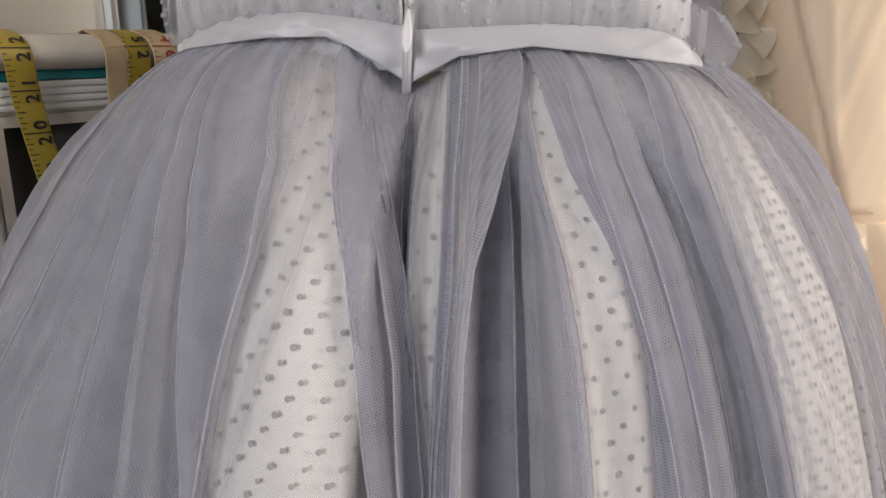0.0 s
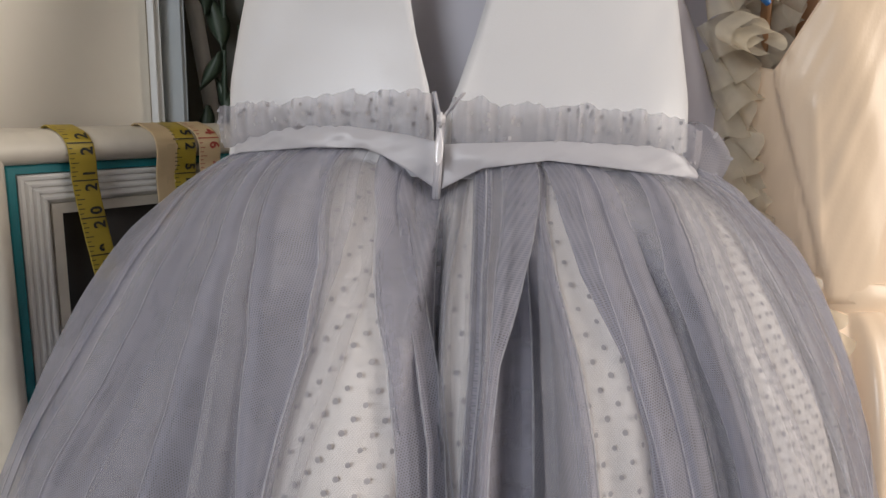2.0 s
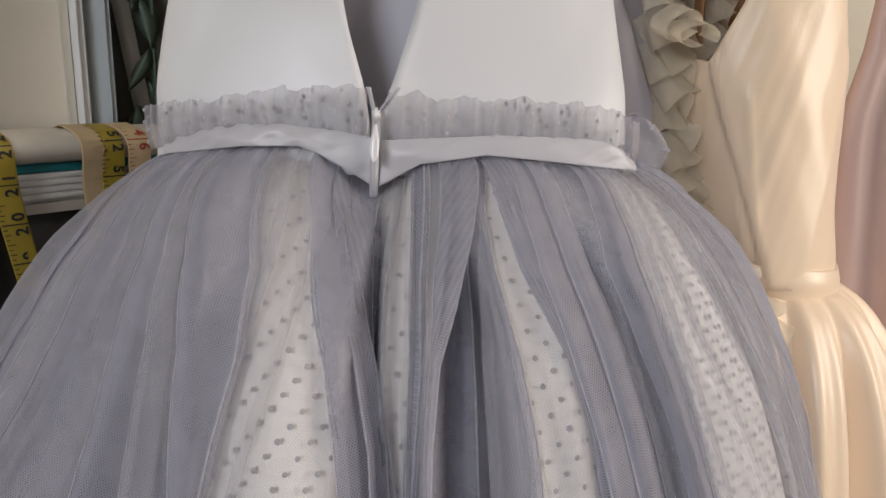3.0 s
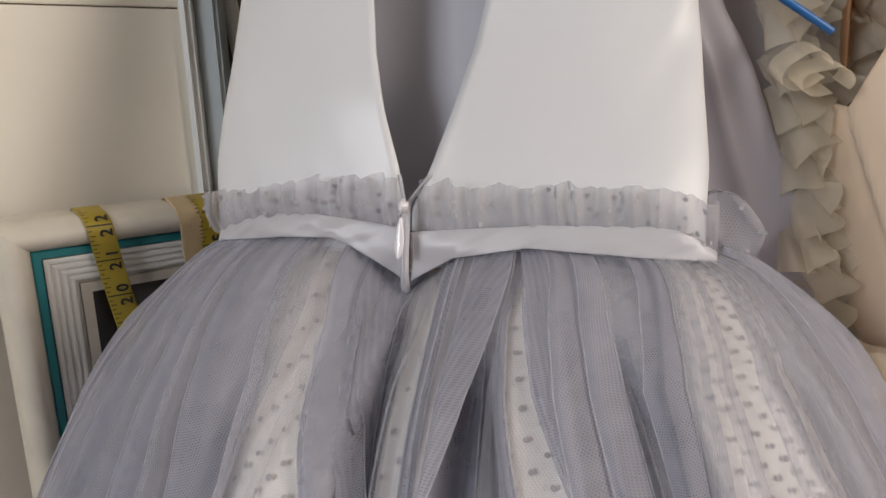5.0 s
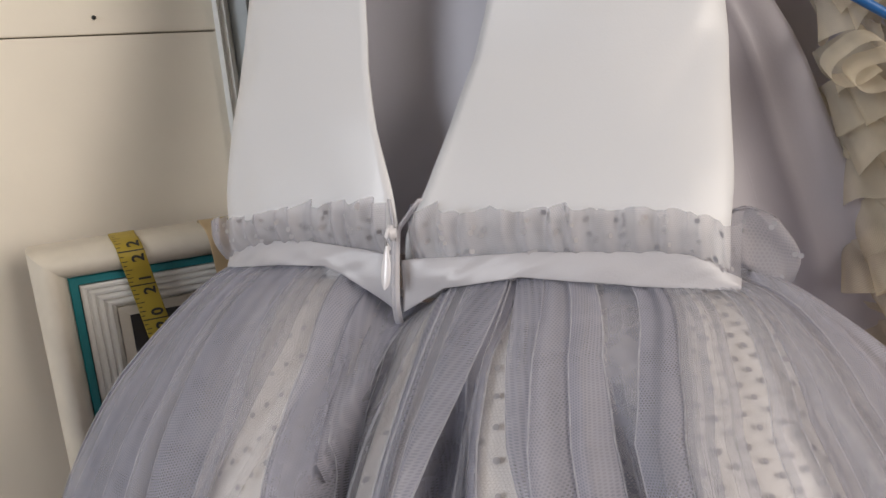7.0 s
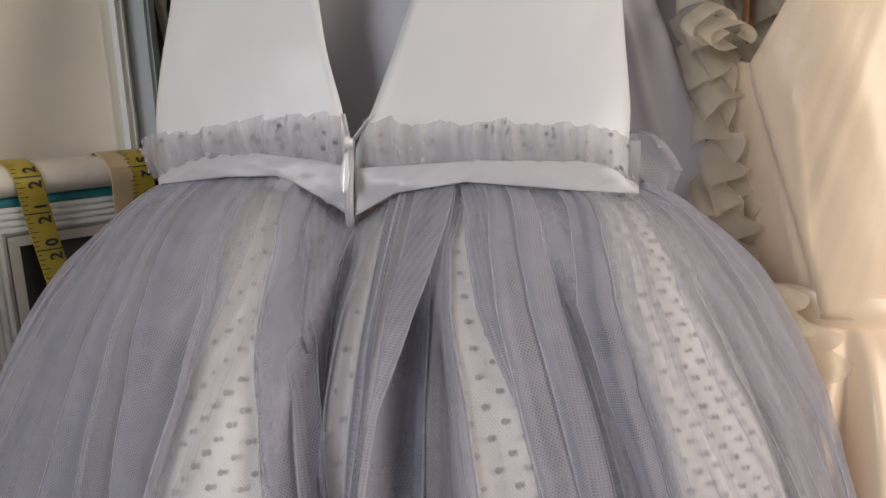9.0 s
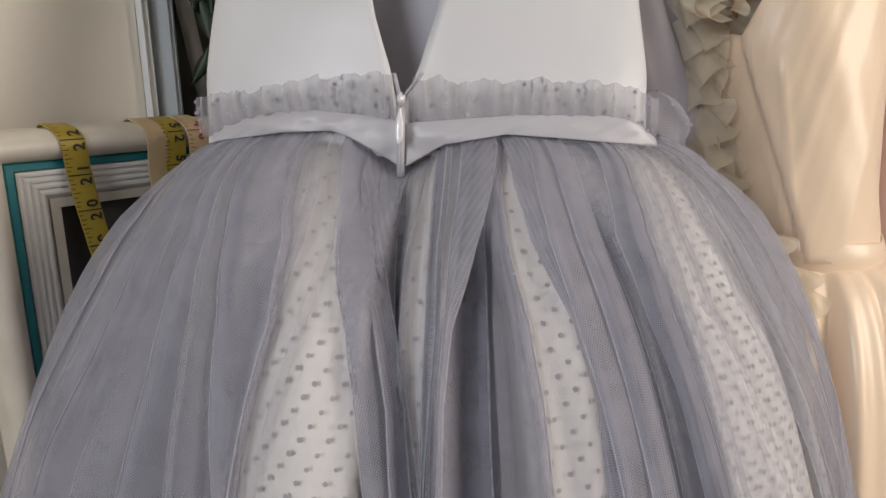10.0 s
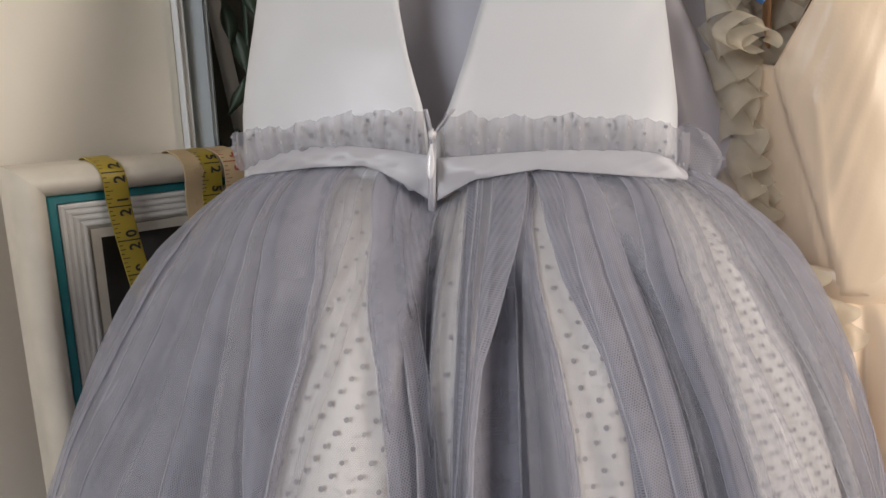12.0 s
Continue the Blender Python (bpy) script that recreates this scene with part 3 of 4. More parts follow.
# strips with open slits
strip(W3R, EL, -0.006, -0.002, T_OUT, NET, 49, 0.002, 1, 0.0008, edges=(0, 0))
strip(off(EL, -0.4), mid(EL, R5, 0.62), 0.0, -0.012, T_OUT, NET, 30, 0.005, 1, 0.0012)
strip(mid(EL, R5, 0.5), R5, -0.004, -0.014, T_OUT, NET, 32, 0.005, 1, 0.001)
strip(mid(R6, R5, 0.9), mid(R6, R7, 0.5), -0.024, -0.016, T_SHEER, NET, 50, 0.0, 1, 0.001)
strip(R6, R7, -0.008, -0.004, T_OUT, NET, 51, 0.004, 1, 0.001)
# the broad dotted side
strip(off(R7, -0.6), mid(R7, R8, 0.6), -0.005, 0.0, T_SHEER, VEIL, 52, 0.001, 1, 0.0008, edges=(0, 0))
strip(off(R7, 0.4), line((58, 50, 45, 42.5, 42.5, 43.5, 47)), -0.003, 0.0, T_SHEER, VEIL, 58, 0.0, 1, 0.0006, edges=(0, 0))
strip(mid(R7, R8, 0.4), off(R8, 4), 0.002, 0.006, T_VEIL, VEIL, 53, 0.002, 1, 0.001, edges=(0, 1))
strip(off(R8, -1), off(R8, 16), 0.007, 0.006, T_SHEER, VEIL, 54, 0.006, 1, 0.0015)
strip(off(R8, 9), off(R8, 30), 0.008, 0.008, T_SHEER, VEIL, 55, 0.006, 1, 0.0015)
strip(off(R8, 20), ring(178), 0.010, 0.006, T_OUT, "lilac net round the other side", 34, 0.003, 6, 0.004)

# bodice: flat tube that leans back a little, open in a deep V at the back
BZ0, BZ1 = 1.176, 1.52


def bodice_wide(z):
    return float(np.interp(z, (1.17, 1.2, 1.22, 1.26, 1.30, 1.36, 1.44, 1.52), (0.127, 0.127, 0.127, 0.122, 0.118, 0.112, 0.1, 0.09)))


def bodice_front(z):
    return float(np.interp(z, (1.17, 1.19, 1.21, 1.26, 1.30, 1.36, 1.52), (0.353, 0.357, 0.361, 0.372, 0.385, 0.40, 0.412)))


def bodice_point(u, z, inset=0.0):
    """u from -1 to 1 across the back; beyond the sides the front goes on."""
    a = bodice_wide(z) - inset
    y0 = bodice_front(z)
    k = 0.985 * u
    x = a * math.sin(k * math.pi / 2)
    bow = 0.032 * (1 - math.sqrt(max(0.0, 1 - (x / (a + 0.0008)) ** 2)))
    crease = 0.0016 * wave(x * 22 + z * 14, 9) + 0.0012 * math.exp(-(z - 1.205) / 0.03) * wave(x * 75 + z * 20, 14) + 0.0016 * wave(x * 55 + z * 60, 19) * math.exp(-((x + 0.035) / 0.014) ** 2 - ((z - 1.232) / 0.014) ** 2) + 0.0018 * wave(x * 60 - z * 40, 12) * math.exp(-((abs(x) - 0.11) / 0.02) ** 2)
    lean = min(1.0, max(0.0, (z - 1.2) / 0.08)) * min(1.0, max(0.0, (x + 0.02) / 0.03))
    crease += 0.024 * lean
    x += (x - 0.047) * 0.056 * lean
    return Vector((x - 0.006 + (0.002 if x > 0 else -0.006) * min(1, abs(x) / 0.1), y0 + bow + crease + inset, z))


def v_gap(z):
    """The V opening's edges."""
    lo = float(np.interp(z, (1.15, 1.205, 1.222, 1.25, 1.28, 1.31, 1.36, 1.42, 1.52), (-0.0145, -0.0155, -0.0185, -0.0265, -0.0325, -0.0355, -0.036, -0.032, -0.03)))
    hi = float(np.interp(z, (1.15, 1.205, 1.222, 1.25, 1.28, 1.31, 1.36, 1.42, 1.52), (-0.0125, -0.0115, -0.0045, 0.0045, 0.0125, 0.0185, 0.0235, 0.023, 0.022)))
    return lo, hi


zs = [BZ0 + (BZ1 - BZ0) * k / 50 for k in range(51)]
for side, name in ((0, "white satin back half of the bodice"), (1, "white satin back half of the bodice")):
    rows = []
    for zz in zs:
        lo, hi = v_gap(zz)
        a = bodice_wide(zz)
        if side == 0:
            u0, u1 = -1.0, math.asin(max(-1, min(1, (lo + 0.004) / a))) * 2 / math.pi / 0.985
        else:
            u0, u1 = math.asin(max(-1, min(1, (hi + 0.004) / a))) * 2 / math.pi / 0.985, 1.0
        rows.append([bodice_point(u0 + (u1 - u0) * k / 40, zz) for k in range(41)])
    thick(part("bodice_back", sheet(rows), M_SATIN, dress, name), 0.0014)
rows = []
for zz in zs:
    a = bodice_wide(zz)
    rows.append([Vector((a * math.sin(q) - 0.004, bodice_front(zz) + 0.034 + 0.024 * min(1.0, max(0.0, (zz - 1.2) / 0.08)) * max(0.0, math.sin(q)) + 0.022 * math.cos(q) + 0.001 * wave(q * 3 + zz * 9, 17), zz)) for q in [-math.pi / 2 + math.pi * k / 40 for k in range(41)]])
thick(part("bodice_front", sheet(rows), M_INSIDE, dress, "lilac-grey inside of the bodice front"), 0.0014)

# ruffle above the sash, in two halves
def ruffle(x0, x1, foot, top, seed, label, flare=0.0):
    rnd = random.Random(seed)
    n = 150
    rows, uvs = [], []
    for j in range(12):
        v = j / 11
        row, ur = [], []
        for i in range(n + 1):
            w = i / n
            x = x0 + (x1 - x0) * w
            base = bodice_front(1.2) + 0.036 * (1 - math.sqrt(max(0, 1 - min(1, abs(x + 0.004) / 0.14) ** 2)))
            g = math.sin(w * (x1 - x0) * 560 + 3.0 * wave(w * 9, seed)) * 0.6 + 0.9 * wave(x * 120, seed + 1) + 0.35 * wave(x * 300, seed + 2)
            edge = flare * max(0.0, abs(x) - 0.105) / 0.02
            y = base - 0.0045 - 0.0055 * v + 0.0052 * g * (0.3 + 0.8 * v) - 0.004 * math.sin(math.pi * v)
            z = foot(x) + (top(x) - foot(x)) * v + (0.0042 * wave(x * 95, seed + 5) + 0.0015 * wave(x * 300, seed + 6)) * v
            row.append(Vector((x + edge * v + 0.001 * wave(x * 300, seed + 8) * v, y, z)))
            ur.append((x * 2.0, v * 0.03))
        rows.append(row)
        uvs.append(ur)
    ruf = part("ruffle", sheet(rows, uvs), T_RUF, dress, label)
    bm = bmesh.new()
    for i in range(int(abs(x1 - x0) / 0.0021)):
        w, v = rnd.random(), rnd.uniform(0.1, 0.97)
        p = rows[int(v * 11)][int(w * n)] + Vector((0, -0.0005, 0))
        q = rows[int(v * 11)][min(n, int(w * n) + 1)] + Vector((0, -0.0005, 0))
        e1 = (q - p).normalized() if (q - p).length > 1e-6 else Vector((1, 0, 0))
        rad = rnd.uniform(0.0009, 0.0014)
        bm.faces.new([bm.verts.new(p + rad * (math.cos(a) * e1 + math.sin(a) * Vector((0, 0, 1)))) for a in [2 * math.pi * k / 8 for k in range(8)]])
    tagged(part("flocked_dots", bm, M_DOT, dress, "small grey flocked dots"), kind="stuff")


def curve(xs, vals):
    return lambda x: float(np.interp(x, xs, vals))


SL_TOP = curve((-0.14, -0.125, -0.092, -0.064, -0.034, -0.016), (1.189, 1.193, 1.201, 1.202, 1.199, 1.196))
SL_BOT = curve((-0.14, -0.128, -0.084, -0.054, -0.043, -0.03, -0.0155), (1.18, 1.184, 1.19, 1.191, 1.187, 1.180, 1.171))
SR_TOP = curve((-0.012, -0.007, 0.049, 0.098, 0.11, 0.117, 0.123, 0.127, 0.13), (1.1945, 1.195, 1.198, 1.1965, 1.194, 1.191, 1.187, 1.183, 1.179))
SR_BOT = curve((-0.0125, 0.009, 0.043, 0.075, 0.116, 0.13), (1.171, 1.183, 1.188, 1.185, 1.18, 1.1775))
RL_TOP = curve((-0.15, -0.13, -0.064, -0.0175), (1.206, 1.209, 1.220, 1.223))
RR_TOP = curve((-0.009, 0.048, 0.096, 0.121, 0.14), (1.220, 1.216, 1.216, 1.209, 1.204))
ruffle(-0.143, -0.0185, lambda x: SL_TOP(x) - 0.004, RL_TOP, 51, "gathered dotted net ruffle", flare=0.0)
ruffle(-0.0085, 0.128, lambda x: SR_TOP(x) - 0.004, RR_TOP, 52, "gathered dotted net ruffle", flare=0.0)
# the ruffle's end that puffs out at the side seam
rows, uvs = [], []
for j in range(21):
    v = j / 20
    a = math.pi * (v - 0.5)
    rows.append([Vector((0.131 + (0.019 + 0.003 * wave(v * 4, 3)) * math.cos(a) * math.cos(q) * (1 if math.cos(q) > 0 else 0.7) + 0.0012 * math.sin(7 * q + 5 * v), 0.394 + 0.007 * math.sin(q) * math.cos(a) + 0.002 * math.sin(9 * v + 3 * q), 1.19 + 0.018 * math.sin(a) - 0.004 * math.cos(q) * math.cos(a) + 0.0015 * wave(q * 2 + v * 3, 6))) for q in [2 * math.pi * k / 32 for k in range(33)]])
    uvs.append([(0.1 * k / 32, v * 0.04) for k in range(33)])
part("side_ruffle", sheet(rows, uvs), T_RUF, dress, "net ruffle puffing out at the side")
bm = bmesh.new()
rnd = random.Random(5)
for k in range(16):
    p = rows[rnd.randint(4, 16)][rnd.randint(18, 31)]
    bm.faces.new([bm.verts.new(p + Vector((0.0012 * math.cos(a), -0.0006, 0.0012 * math.sin(a)))) for a in [2 * math.pi * i / 8 for i in range(8)]])
tagged(part("flocked_dots", bm, M_DOT, dress, "small grey flocked dots"), kind="stuff")


def sash(x0, x1, top, bot, label, seed):
    rows = []
    for j in range(11):
        v = j / 10
        row = []
        for i in range(91):
            x = x0 + (x1 - x0) * i / 90
            base = bodice_front(1.19) + 0.036 * (1 - math.sqrt(max(0, 1 - min(1, abs(x + 0.002) / 0.134) ** 2)))
            y = base - 0.0065 - 0.0007 * math.sin(math.pi * v) - 0.0032 * (1 - v) + 0.0012 * wave(x * 40 + v * 1.5, seed) + 0.0007 * wave(x * 120 - v * 3, seed + 1)
            row.append(Vector((x, y, bot(x) + (top(x) - bot(x)) * v)))
        rows.append(row)
    ob = thick(part("sash", sheet(rows), M_SASH, dress, label), 0.0012)
    bev = ob.modifiers.new("rounded", "BEVEL")
    bev.width, bev.segments = 0.0004, 2


sash(-0.133, -0.0155, SL_TOP, SL_BOT, "pale lilac satin waist sash", 61)
sash(-0.0125, 0.128, SR_TOP, SR_BOT, "pale lilac satin waist sash", 62)

# zip: two tapes, slider and drop-shaped puller
zipper = part("zip", bmesh.new(), M_ZIP, dress, "lilac zip at the centre back")
for s in (-1, 1):
    rows = []
    for k in range(41):
        zz = 1.2215 - 0.061 * k / 40
        spread_top = 0.0052 * max(0.0, (zz - 1.2085) / 0.013)
        y = float(np.interp(zz, (1.16, 1.167, 1.175, 1.185, 1.205, 1.222), (0.352, 0.3455, 0.3438, 0.3445, 0.3485, 0.3545)))
        xc = -0.014 - 0.0015 * (1.2 - zz) / 0.05 + s * 0.0008 + (spread_top * 1.9 if s > 0 else -spread_top * 0.75)
        rows.append([Vector((xc + s * w, y + o, zz)) for w, o in ((-0.0008, 0.0), (-0.0006, -0.0009), (0.0, -0.001), (0.0004, -0.0006), (0.0008, 0.0004), (0.0013, 0.0008))])
    thick(part("zip_tape", sheet(rows), M_ZIP, zipper), 0.0005)
slider = part("slider", box(-0.0157, -0.0113, 0.3425, 0.3475, 1.2045, 1.2115, 0.0014), M_PULL, zipper, "small enamelled zip slider")
part("slider_loop", tube([(-0.0135, 0.342, 1.2105), (-0.0135, 0.3395, 1.2075), (-0.0135, 0.3395, 1.204), (-0.0135, 0.3415, 1.2015)], 0.0008), M_PULL, zipper)
rows = []
for k in range(15):
    v = k / 14
    w = 0.0007 + 0.0015 * math.sin(math.pi * min(1, v ** 1.3)) ** 0.8 + 0.0004 * v
    if k in (0, 14):
        w = 0.0004
    zz = 1.2035 - 0.0185 * v
    yy = 0.3395 - 0.0045 * v
    rows.append([Vector((-0.0135 - 0.0006 * v + w * math.cos(a), yy + 0.0009 * math.sin(a), zz)) for a in [2 * math.pi * i / 12 for i in range(12)]])
part("puller", sheet(rows, closed=True), M_PULL, slider, "drop-shaped zip puller")


# ---- hangers and rail ----
def hanger(label, x, y, z, half, yaw, material, drop=0.07):
    top = empty("clothes_hanger", (x, y, z), label, "hanger", "hangers on the rail")
    m = pose(x, y, z, 0, 0, yaw)
    arms = [(half * math.sin(u), 0, -0.07 - drop * (abs(u) / 1.5) ** 1.6) for u in np.linspace(-1.4, 1.4, 21)]
    part("shoulder_bar", tube([m @ Vector(p) for p in arms], 0.0045), material, top)
    hook = [(0, 0, -0.072), (0, 0, -0.02), (0.0, 0.0, -0.01)] + [(0.017 - 0.017 * math.cos(a), 0, 0.017 * math.sin(a)) for a in np.linspace(0.2, 3.6, 12)]
    part("hook", tube([m @ Vector((a, 0, c)) for a, b, c in hook], 0.0015), M_STEEL, top)
    return top


rail = empty("clothes_rail", (0, 0.45, 0), "wooden clothes rail on two uprights", "clothes rail")
part("rail_bar", tube([(-0.14, 0.425, 1.638), (0.3, 0.45, 1.638), (0.95, 0.5, 1.638)], 0.011, 14), M_WOOD, rail)
for x, y in ((-0.14, 0.48), (0.95, 0.55)):
    part("upright", tube([(x, y + 0.15, 0.0), (x, y + 0.15, 1.3), (x, y - 0.055 if x < 0 else y - 0.05, 1.65)], 0.012, 12), M_WOOD, rail)
hanger("pale hanger holding the tulle dress on the rail", -0.005, 0.432, 1.632, 0.1, 4, M_TRIM, 0.03)

# ---- lavender satin dress hanging behind ----
lav = empty("lavender_dress", (0.14, 0.47, 0.6), "plain lavender satin dress hanging behind the tulle dress", "dress")
rows = []
for zz in [1.53 - 0.93 * k / 60 for k in range(61)]:
    right = float(np.interp(zz, (0.6, 0.95, 1.10, 1.15, 1.19, 1.225, 1.275, 1.3, 1.36, 1.53), (0.26, 0.215, 0.193, 0.185, 0.173, 0.16, 0.143, 0.13, 0.11, 0.09)))
    left = float(np.interp(zz, (0.6, 1.2, 1.53), (-0.12, -0.02, 0.04)))
    row = []
    for k in range(61):
        w = k / 60
        x = left + (right - left) * w
        amp = float(np.interp(zz, (0.6, 1.2, 1.53), (0.022, 0.009, 0.003)))
        row.append(Vector((x + 0.075 * (x - 0.04), 0.5 + amp * math.sin(w * 17 + 0.5 * math.sin(zz * 7)) + 0.02 * max(0, w - 0.85) / 0.15 + 0.006 * wave(w * 5 + zz * 2, 4), zz)))
    rows.append(row)
thick(part("gown", sheet(rows), M_LAV, lav), 0.0016)
thick(part("neck_binding", sheet([[p + Vector((0, -0.002, o)) for p in rows[0]] for o in (0.004, 0.0, -0.004)]), M_LAV, lav, "narrow lavender neck binding"), 0.0018)
part("side_seam", tube([r[45] + Vector((0, -0.0004, 0)) for r in rows], 0.0005, 8), M_LAV, lav, "stitched seam down the side")
hanger("pale hanger holding the lavender dress on the rail", 0.07, 0.445, 1.632, 0.07, 0, M_TRIM, 0.03)

# ---- cream organza dress with a cascade of ruffles ----
org = empty("ruffled_dress", (0.235, 0.53, 0.7), "cream organza dress with a cascade of ruffles", "dress")
# underlayer spread across the gap, its grey-lilac in place of the shadow there
rows, uvs = [], []
for zz in [1.5 - 0.8 * k / 50 for k in range(51)]:
    rows.append([Vector((0.13 + 0.17 * w + 0.05 * (1.5 - zz) * (w - 0.3), 0.6 + 0.012 * math.sin(9 * w + zz * 5), zz)) for w in [k / 30 for k in range(31)]])
    uvs.append([(0.2 * k / 30, zz) for k in range(31)])
part("cloth", sheet(rows, uvs), M_LAV, org, "grey-lilac underlayer, widened to stand in for the shade behind the ruffles")
rng = random.Random(8)


def organza_ruffle(c, length, drop, aim, seed, turns=3.0):
    """A loose ruffle: gathered along one edge and waving along the other."""
    rows, uvs = [], []
    ax = Vector((math.cos(aim), -0.25, math.sin(aim))).normalized()
    dn = Vector((math.sin(aim), -0.55, -math.cos(aim))).normalized()
    nn = ax.cross(dn)
    for j in range(12):
        v = j / 11
        row, ur = [], []
        for i in range(61):
            w = i / 60
            ph = turns * 2 * math.pi * w + 1.5 * wave(w * 3, seed)
            p = Vector(c) + ax * (length * (w - 0.5) * (0.75 + 0.4 * v) + 0.006 * v * math.sin(ph * 1.0 + 1.2)) + dn * (drop * v * (0.35 + 0.65 * math.sin(math.pi * w) ** 0.5) * (1 + 0.25 * wave(w * 4, seed + 3))) + nn * (0.0085 * v * math.sin(ph) + 0.004 * v * wave(w * 9, seed + 1))
            row.append(p)
            ur.append((length * w * 1.6, drop * v))
        rows.append(row)
        uvs.append(ur)
    return part("organza_ruffle", sheet(rows, uvs), T_CREAM, org, "sheer cream organza ruffle")


for col, (x0, x1, y0, size) in enumerate(((0.161, 0.188, 0.52, 0.034), (0.177, 0.2, 0.538, 0.036), (0.2, 0.222, 0.56, 0.042), (0.236, 0.266, 0.585, 0.046))):
    for k in range(13):
        v = k / 12
        organza_ruffle((x0 + (x1 - x0) * v + rng.uniform(-0.004, 0.004), y0 - 0.014 * v + rng.uniform(-0.006, 0.006), 1.36 - 0.25 * v + rng.uniform(-0.006, 0.006)),
                       size * rng.uniform(0.9, 1.25), rng.uniform(0.026, 0.038), rng.uniform(0.1, 0.9), 200 + 20 * col + k, rng.uniform(1.6, 2.8))
for k, (lx, lz, lr, turn) in enumerate(((0.172, 1.268, 0.0115, 0.2), (0.182, 1.262, 0.0105, -0.5))):
    rows, uvs = [], []
    for i in range(41):
        a = 5.6 * i / 40 + turn
        r = lr * (1 + 0.25 * math.sin(2 * a + k))
        rows.append([Vector((lx + r * math.cos(a) + 0.004 * w, 0.485 - 0.024 * w - 0.003 * k + 0.003 * math.sin(3 * a), lz + 0.8 * r * math.sin(a) - 0.006 * w)) for w in [m / 8 for m in range(9)]])
        uvs.append([(a * lr, 0.024 * m / 8) for m in range(9)])
    part("organza_loop", sheet(rows, uvs), T_CREAM, org, "looped cream organza ribbon")
for k in range(4):
    organza_ruffle((0.207 + 0.01 * k, 0.452, 1.108 - 0.012 * k), 0.036, 0.026, rng.uniform(-0.3, 0.4), 96 + k, 2.0)
blue = empty("clothes_hanger", (0.085, 0.45, 1.63), "blue plastic tubular hanger holding the ruffled dress", "hanger", "hangers on the rail")
part("shoulder_bar", tube([(-0.035, 0.45, 1.265), (0.03, 0.45, 1.312), (0.075, 0.45, 1.345), (0.095, 0.45, 1.346), (0.15, 0.458, 1.308), (0.188, 0.47, 1.282)], 0.0022), M_BLUE, blue)
part("hook", tube([(0.085, 0.45, 1.346), (0.085, 0.45, 1.6), (0.085, 0.445, 1.63)] + [(0.085, 0.437 + 0.0145 * math.cos(a), 1.638 + 0.0145 * math.sin(a)) for a in np.linspace(-0.4, 3.4, 12)], 0.0014), M_STEEL, blue)

# ---- champagne satin dress ----
champ = empty("champagne_dress", (0.33, 0.5, 0.55), "sleeveless champagne satin dress with gathered skirt, hanging", "dress")
CY = 0.522


def champ_mid(z):
    return float(np.interp(z, (1.0, 1.1, 1.233, 1.3, 1.5), (0.27, 0.268, 0.25, 0.246, 0.252)))


def champ_half(z):
    return float(np.interp(z, (1.0, 1.085, 1.12, 1.2, 1.233, 1.3, 1.36, 1.5), (0.053, 0.05, 0.05, 0.056, 0.058, 0.055, 0.05, 0.045)))


def champ_top(q):
    """The armhole's edge: a V at the side, from which the front rises to the shoulder."""
    if q < -0.84:
        return 1.24 + 0.012 * (-0.84 - q)
    return min(1.5, 1.24 + 0.11 * (q + 0.84) ** 0.9 + 0.25 * max(0.0, q + 0.35))


rows = []
qs = [-math.pi / 2 - 0.5 + (math.pi + 0.9) * k / 90 for k in range(91)]
for v in [k / 44 for k in range(45)]:
    row = []
    for q in qs:
        zz = 1.086 + (champ_top(q) - 1.086) * v
        a = champ_half(zz)
        dart = 0.0022 * math.exp(-((q + 0.84 - 0.35 * (1.233 - zz) / 0.15) / 0.05) ** 2) + 0.0014 * math.exp(-((q + 0.45) / 0.04) ** 2) * (zz < 1.22)
        seam = q + 0.84 - 0.5 * (1.233 - zz) / 0.15
        dart += 0.0042 * (1 + math.tanh(seam / 0.02)) * math.exp(-max(0.0, seam) / 0.5) - 0.002 * math.exp(-((seam + 0.05) / 0.05) ** 2)
        o = 0.003 * wave(q * 2.2 + zz * 16, 31) + 0.0015 * wave(q * 6 - zz * 40, 33) + dart
        row.append(Vector((champ_mid(zz) + (a + o) * math.sin(q), CY - (0.055 + o) * math.cos(q) + 0.03 * max(0.0, -seam), zz)))
    rows.append(row)
thick(part("bodice", sheet(rows), M_CHAMP, champ), 0.0018)
# inner half of the bodice in one even brown, darker than the satin
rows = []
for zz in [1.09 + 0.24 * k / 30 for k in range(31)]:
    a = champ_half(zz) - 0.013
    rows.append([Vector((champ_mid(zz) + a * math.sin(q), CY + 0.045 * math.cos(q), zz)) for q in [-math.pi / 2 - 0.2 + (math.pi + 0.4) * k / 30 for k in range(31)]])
thick(part("inside", sheet(rows), M_CHIN, champ, "darker brown inner half of the bodice"), 0.0015)
rows = []
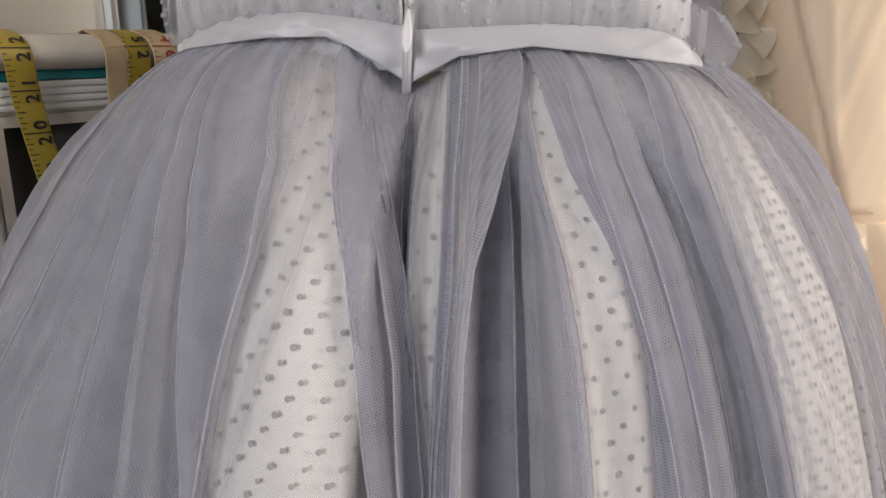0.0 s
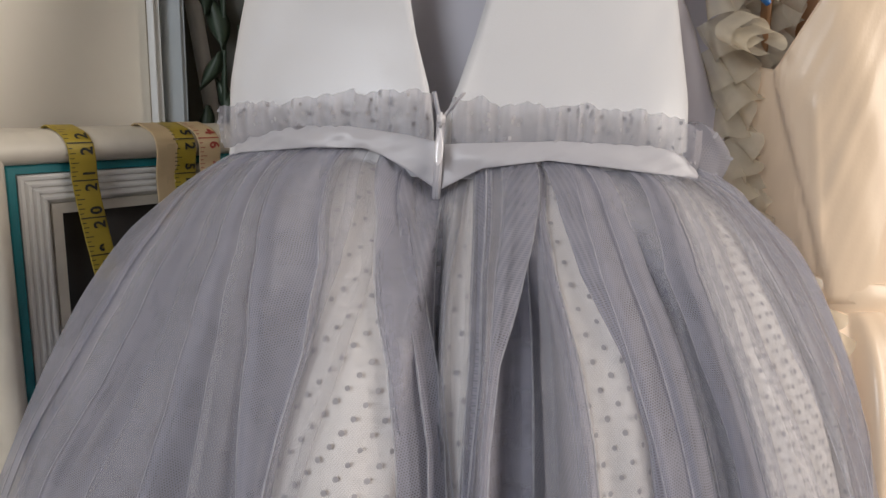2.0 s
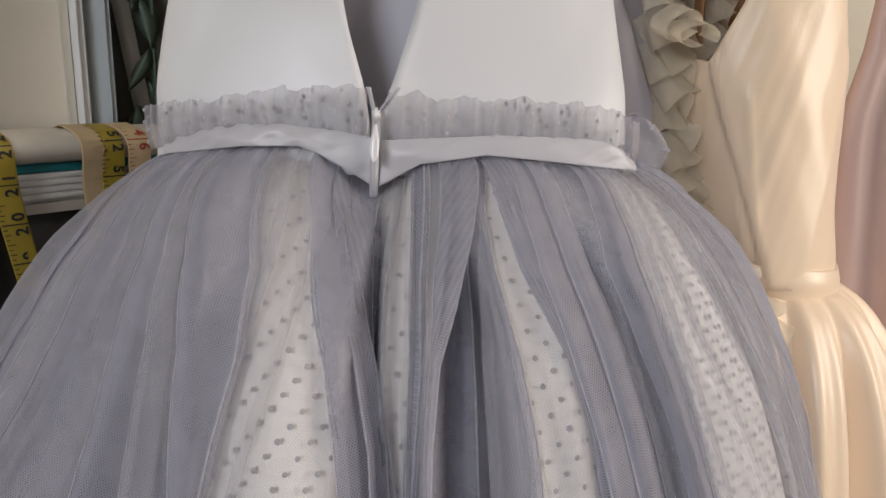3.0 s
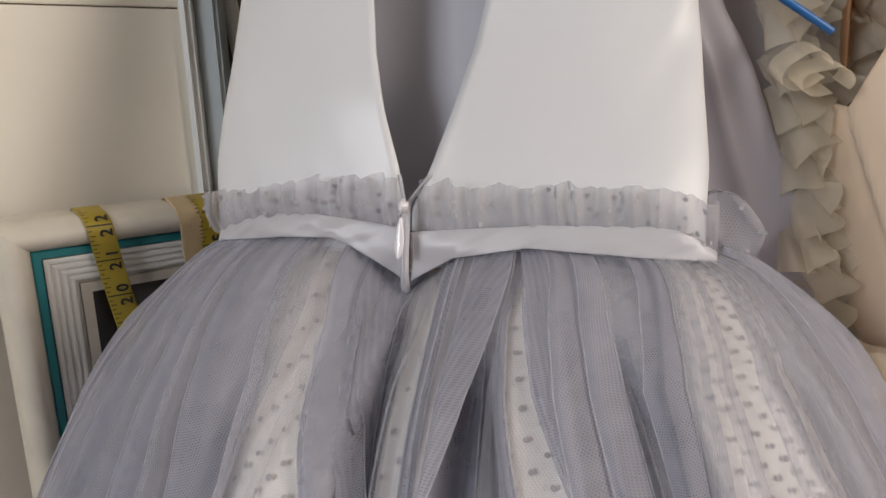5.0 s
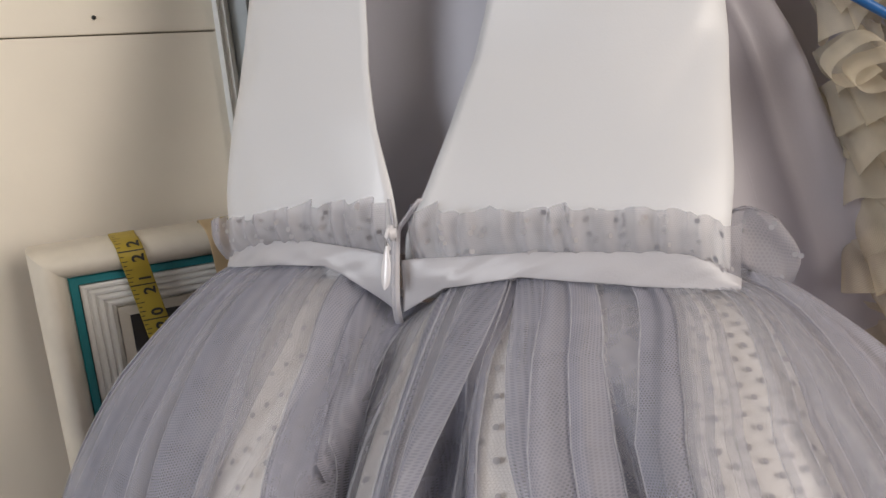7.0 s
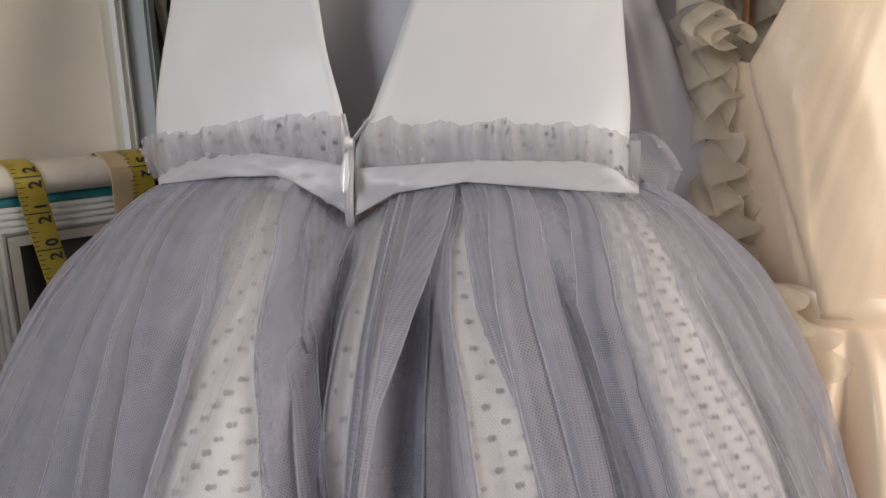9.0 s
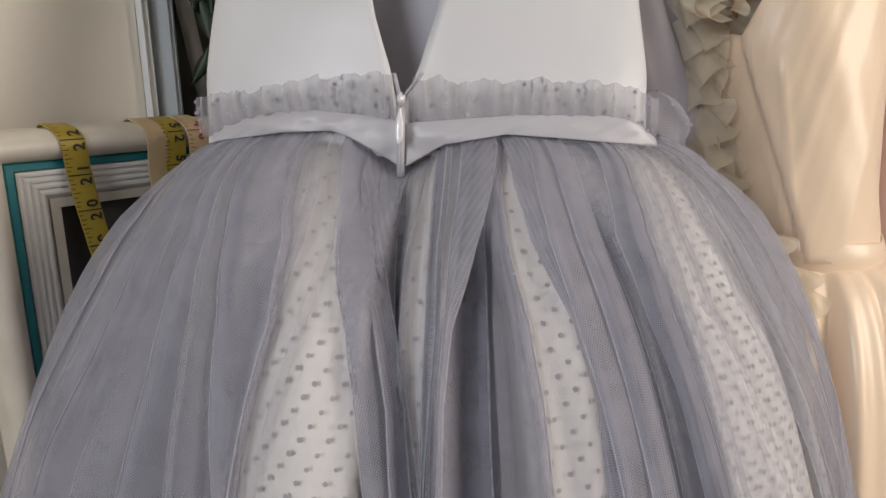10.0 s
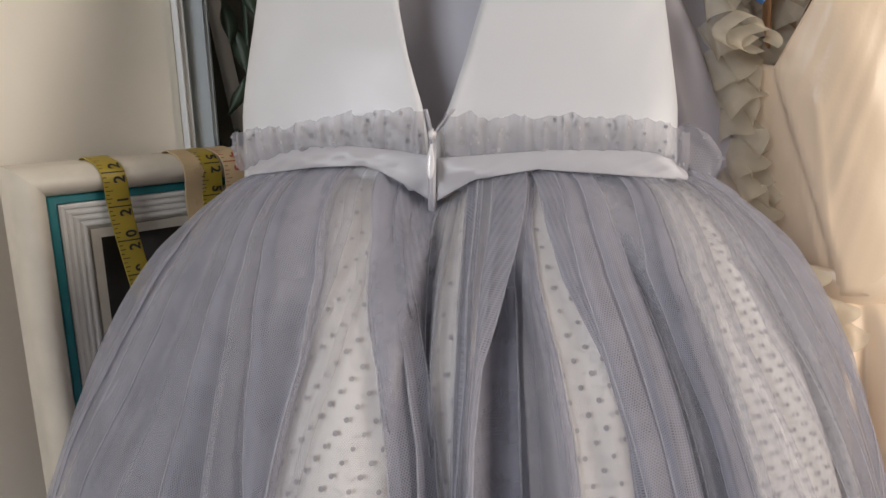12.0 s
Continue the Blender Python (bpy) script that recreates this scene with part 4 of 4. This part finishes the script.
for k in range(13):
    v = k / 12
    zz = 1.1 - 0.022 * v
    rows.append([Vector((champ_mid(zz) + (0.053 + 0.0025 * math.sin(math.pi * v)) * math.sin(q), CY - (0.0575 + 0.0025 * math.sin(math.pi * v)) * math.cos(q), zz + 0.003 * wave(q * 2, 40 + (k > 6)) - 0.004 * math.sin(q))) for q in [-math.pi + 2 * math.pi * i / 70 for i in range(71)]])
thick(part("waist_band", sheet(rows), M_CHAMP, champ, "folded satin waist band"), 0.0018)
rows = []
for k in range(51):
    v = k / 50
    zz = 1.081 - 0.5 * v ** 1.3
    row = []
    for i in range(361):
        q = -math.pi + 2 * math.pi * i / 360
        f = math.sin(q * 11 + 0.8 * math.sin(q * 3)) + 0.5 * math.sin(q * 26 + 1)
        g = 0.032 * (1 - math.exp(-v / 0.1)) + f * (0.0012 + 0.009 * min(1, v / 0.3))
        row.append(Vector((0.27 + (0.051 + 0.1 * v + g) * math.sin(q), CY - (0.055 + 0.06 * v + g) * math.cos(q), zz)))
    rows.append(row)
thick(part("skirt", sheet(rows), M_CHAMP, champ, "gathered satin skirt"), 0.0016)
hanger("pale hanger holding the champagne dress on the rail", 0.25, 0.47, 1.632, 0.06, 0, M_TRIM, 0.03)

# ---- dusty pink dress at the rail's end ----
pink = empty("pink_dress", (0.42, 0.5, 0.6), "dusty pink satin dress hanging at the end of the rail", "dress")
M_PINK = mat("dusty_pink_satin", (0.5, 0.36, 0.33), 0.42, vary=0.05, scale=12, bump=0.05, bump_scale=600, sheen=0.2)
rows = []
for zz in [1.5 - 0.9 * k / 40 for k in range(41)]:
    left = float(np.interp(zz, (0.6, 1.1, 1.2, 1.25, 1.5), (0.335, 0.322, 0.318, 0.33, 0.355)))
    rows.append([Vector((left + 0.14 * w, 0.53 - 0.02 * math.sin(math.pi * w) + 0.006 * math.sin(w * 19 + zz * 3), zz)) for w in [k / 40 for k in range(41)]])
thick(part("gown", sheet(rows), M_PINK, pink), 0.0016)
part("shoulder_seam", tube([(0.38, 0.53, 1.5), (0.45, 0.51, 1.508), (0.52, 0.53, 1.5)], 0.002), M_PINK, pink)
hanger("pale hanger holding the pink dress on the rail", 0.45, 0.478, 1.632, 0.07, 0, M_TRIM, 0.03)
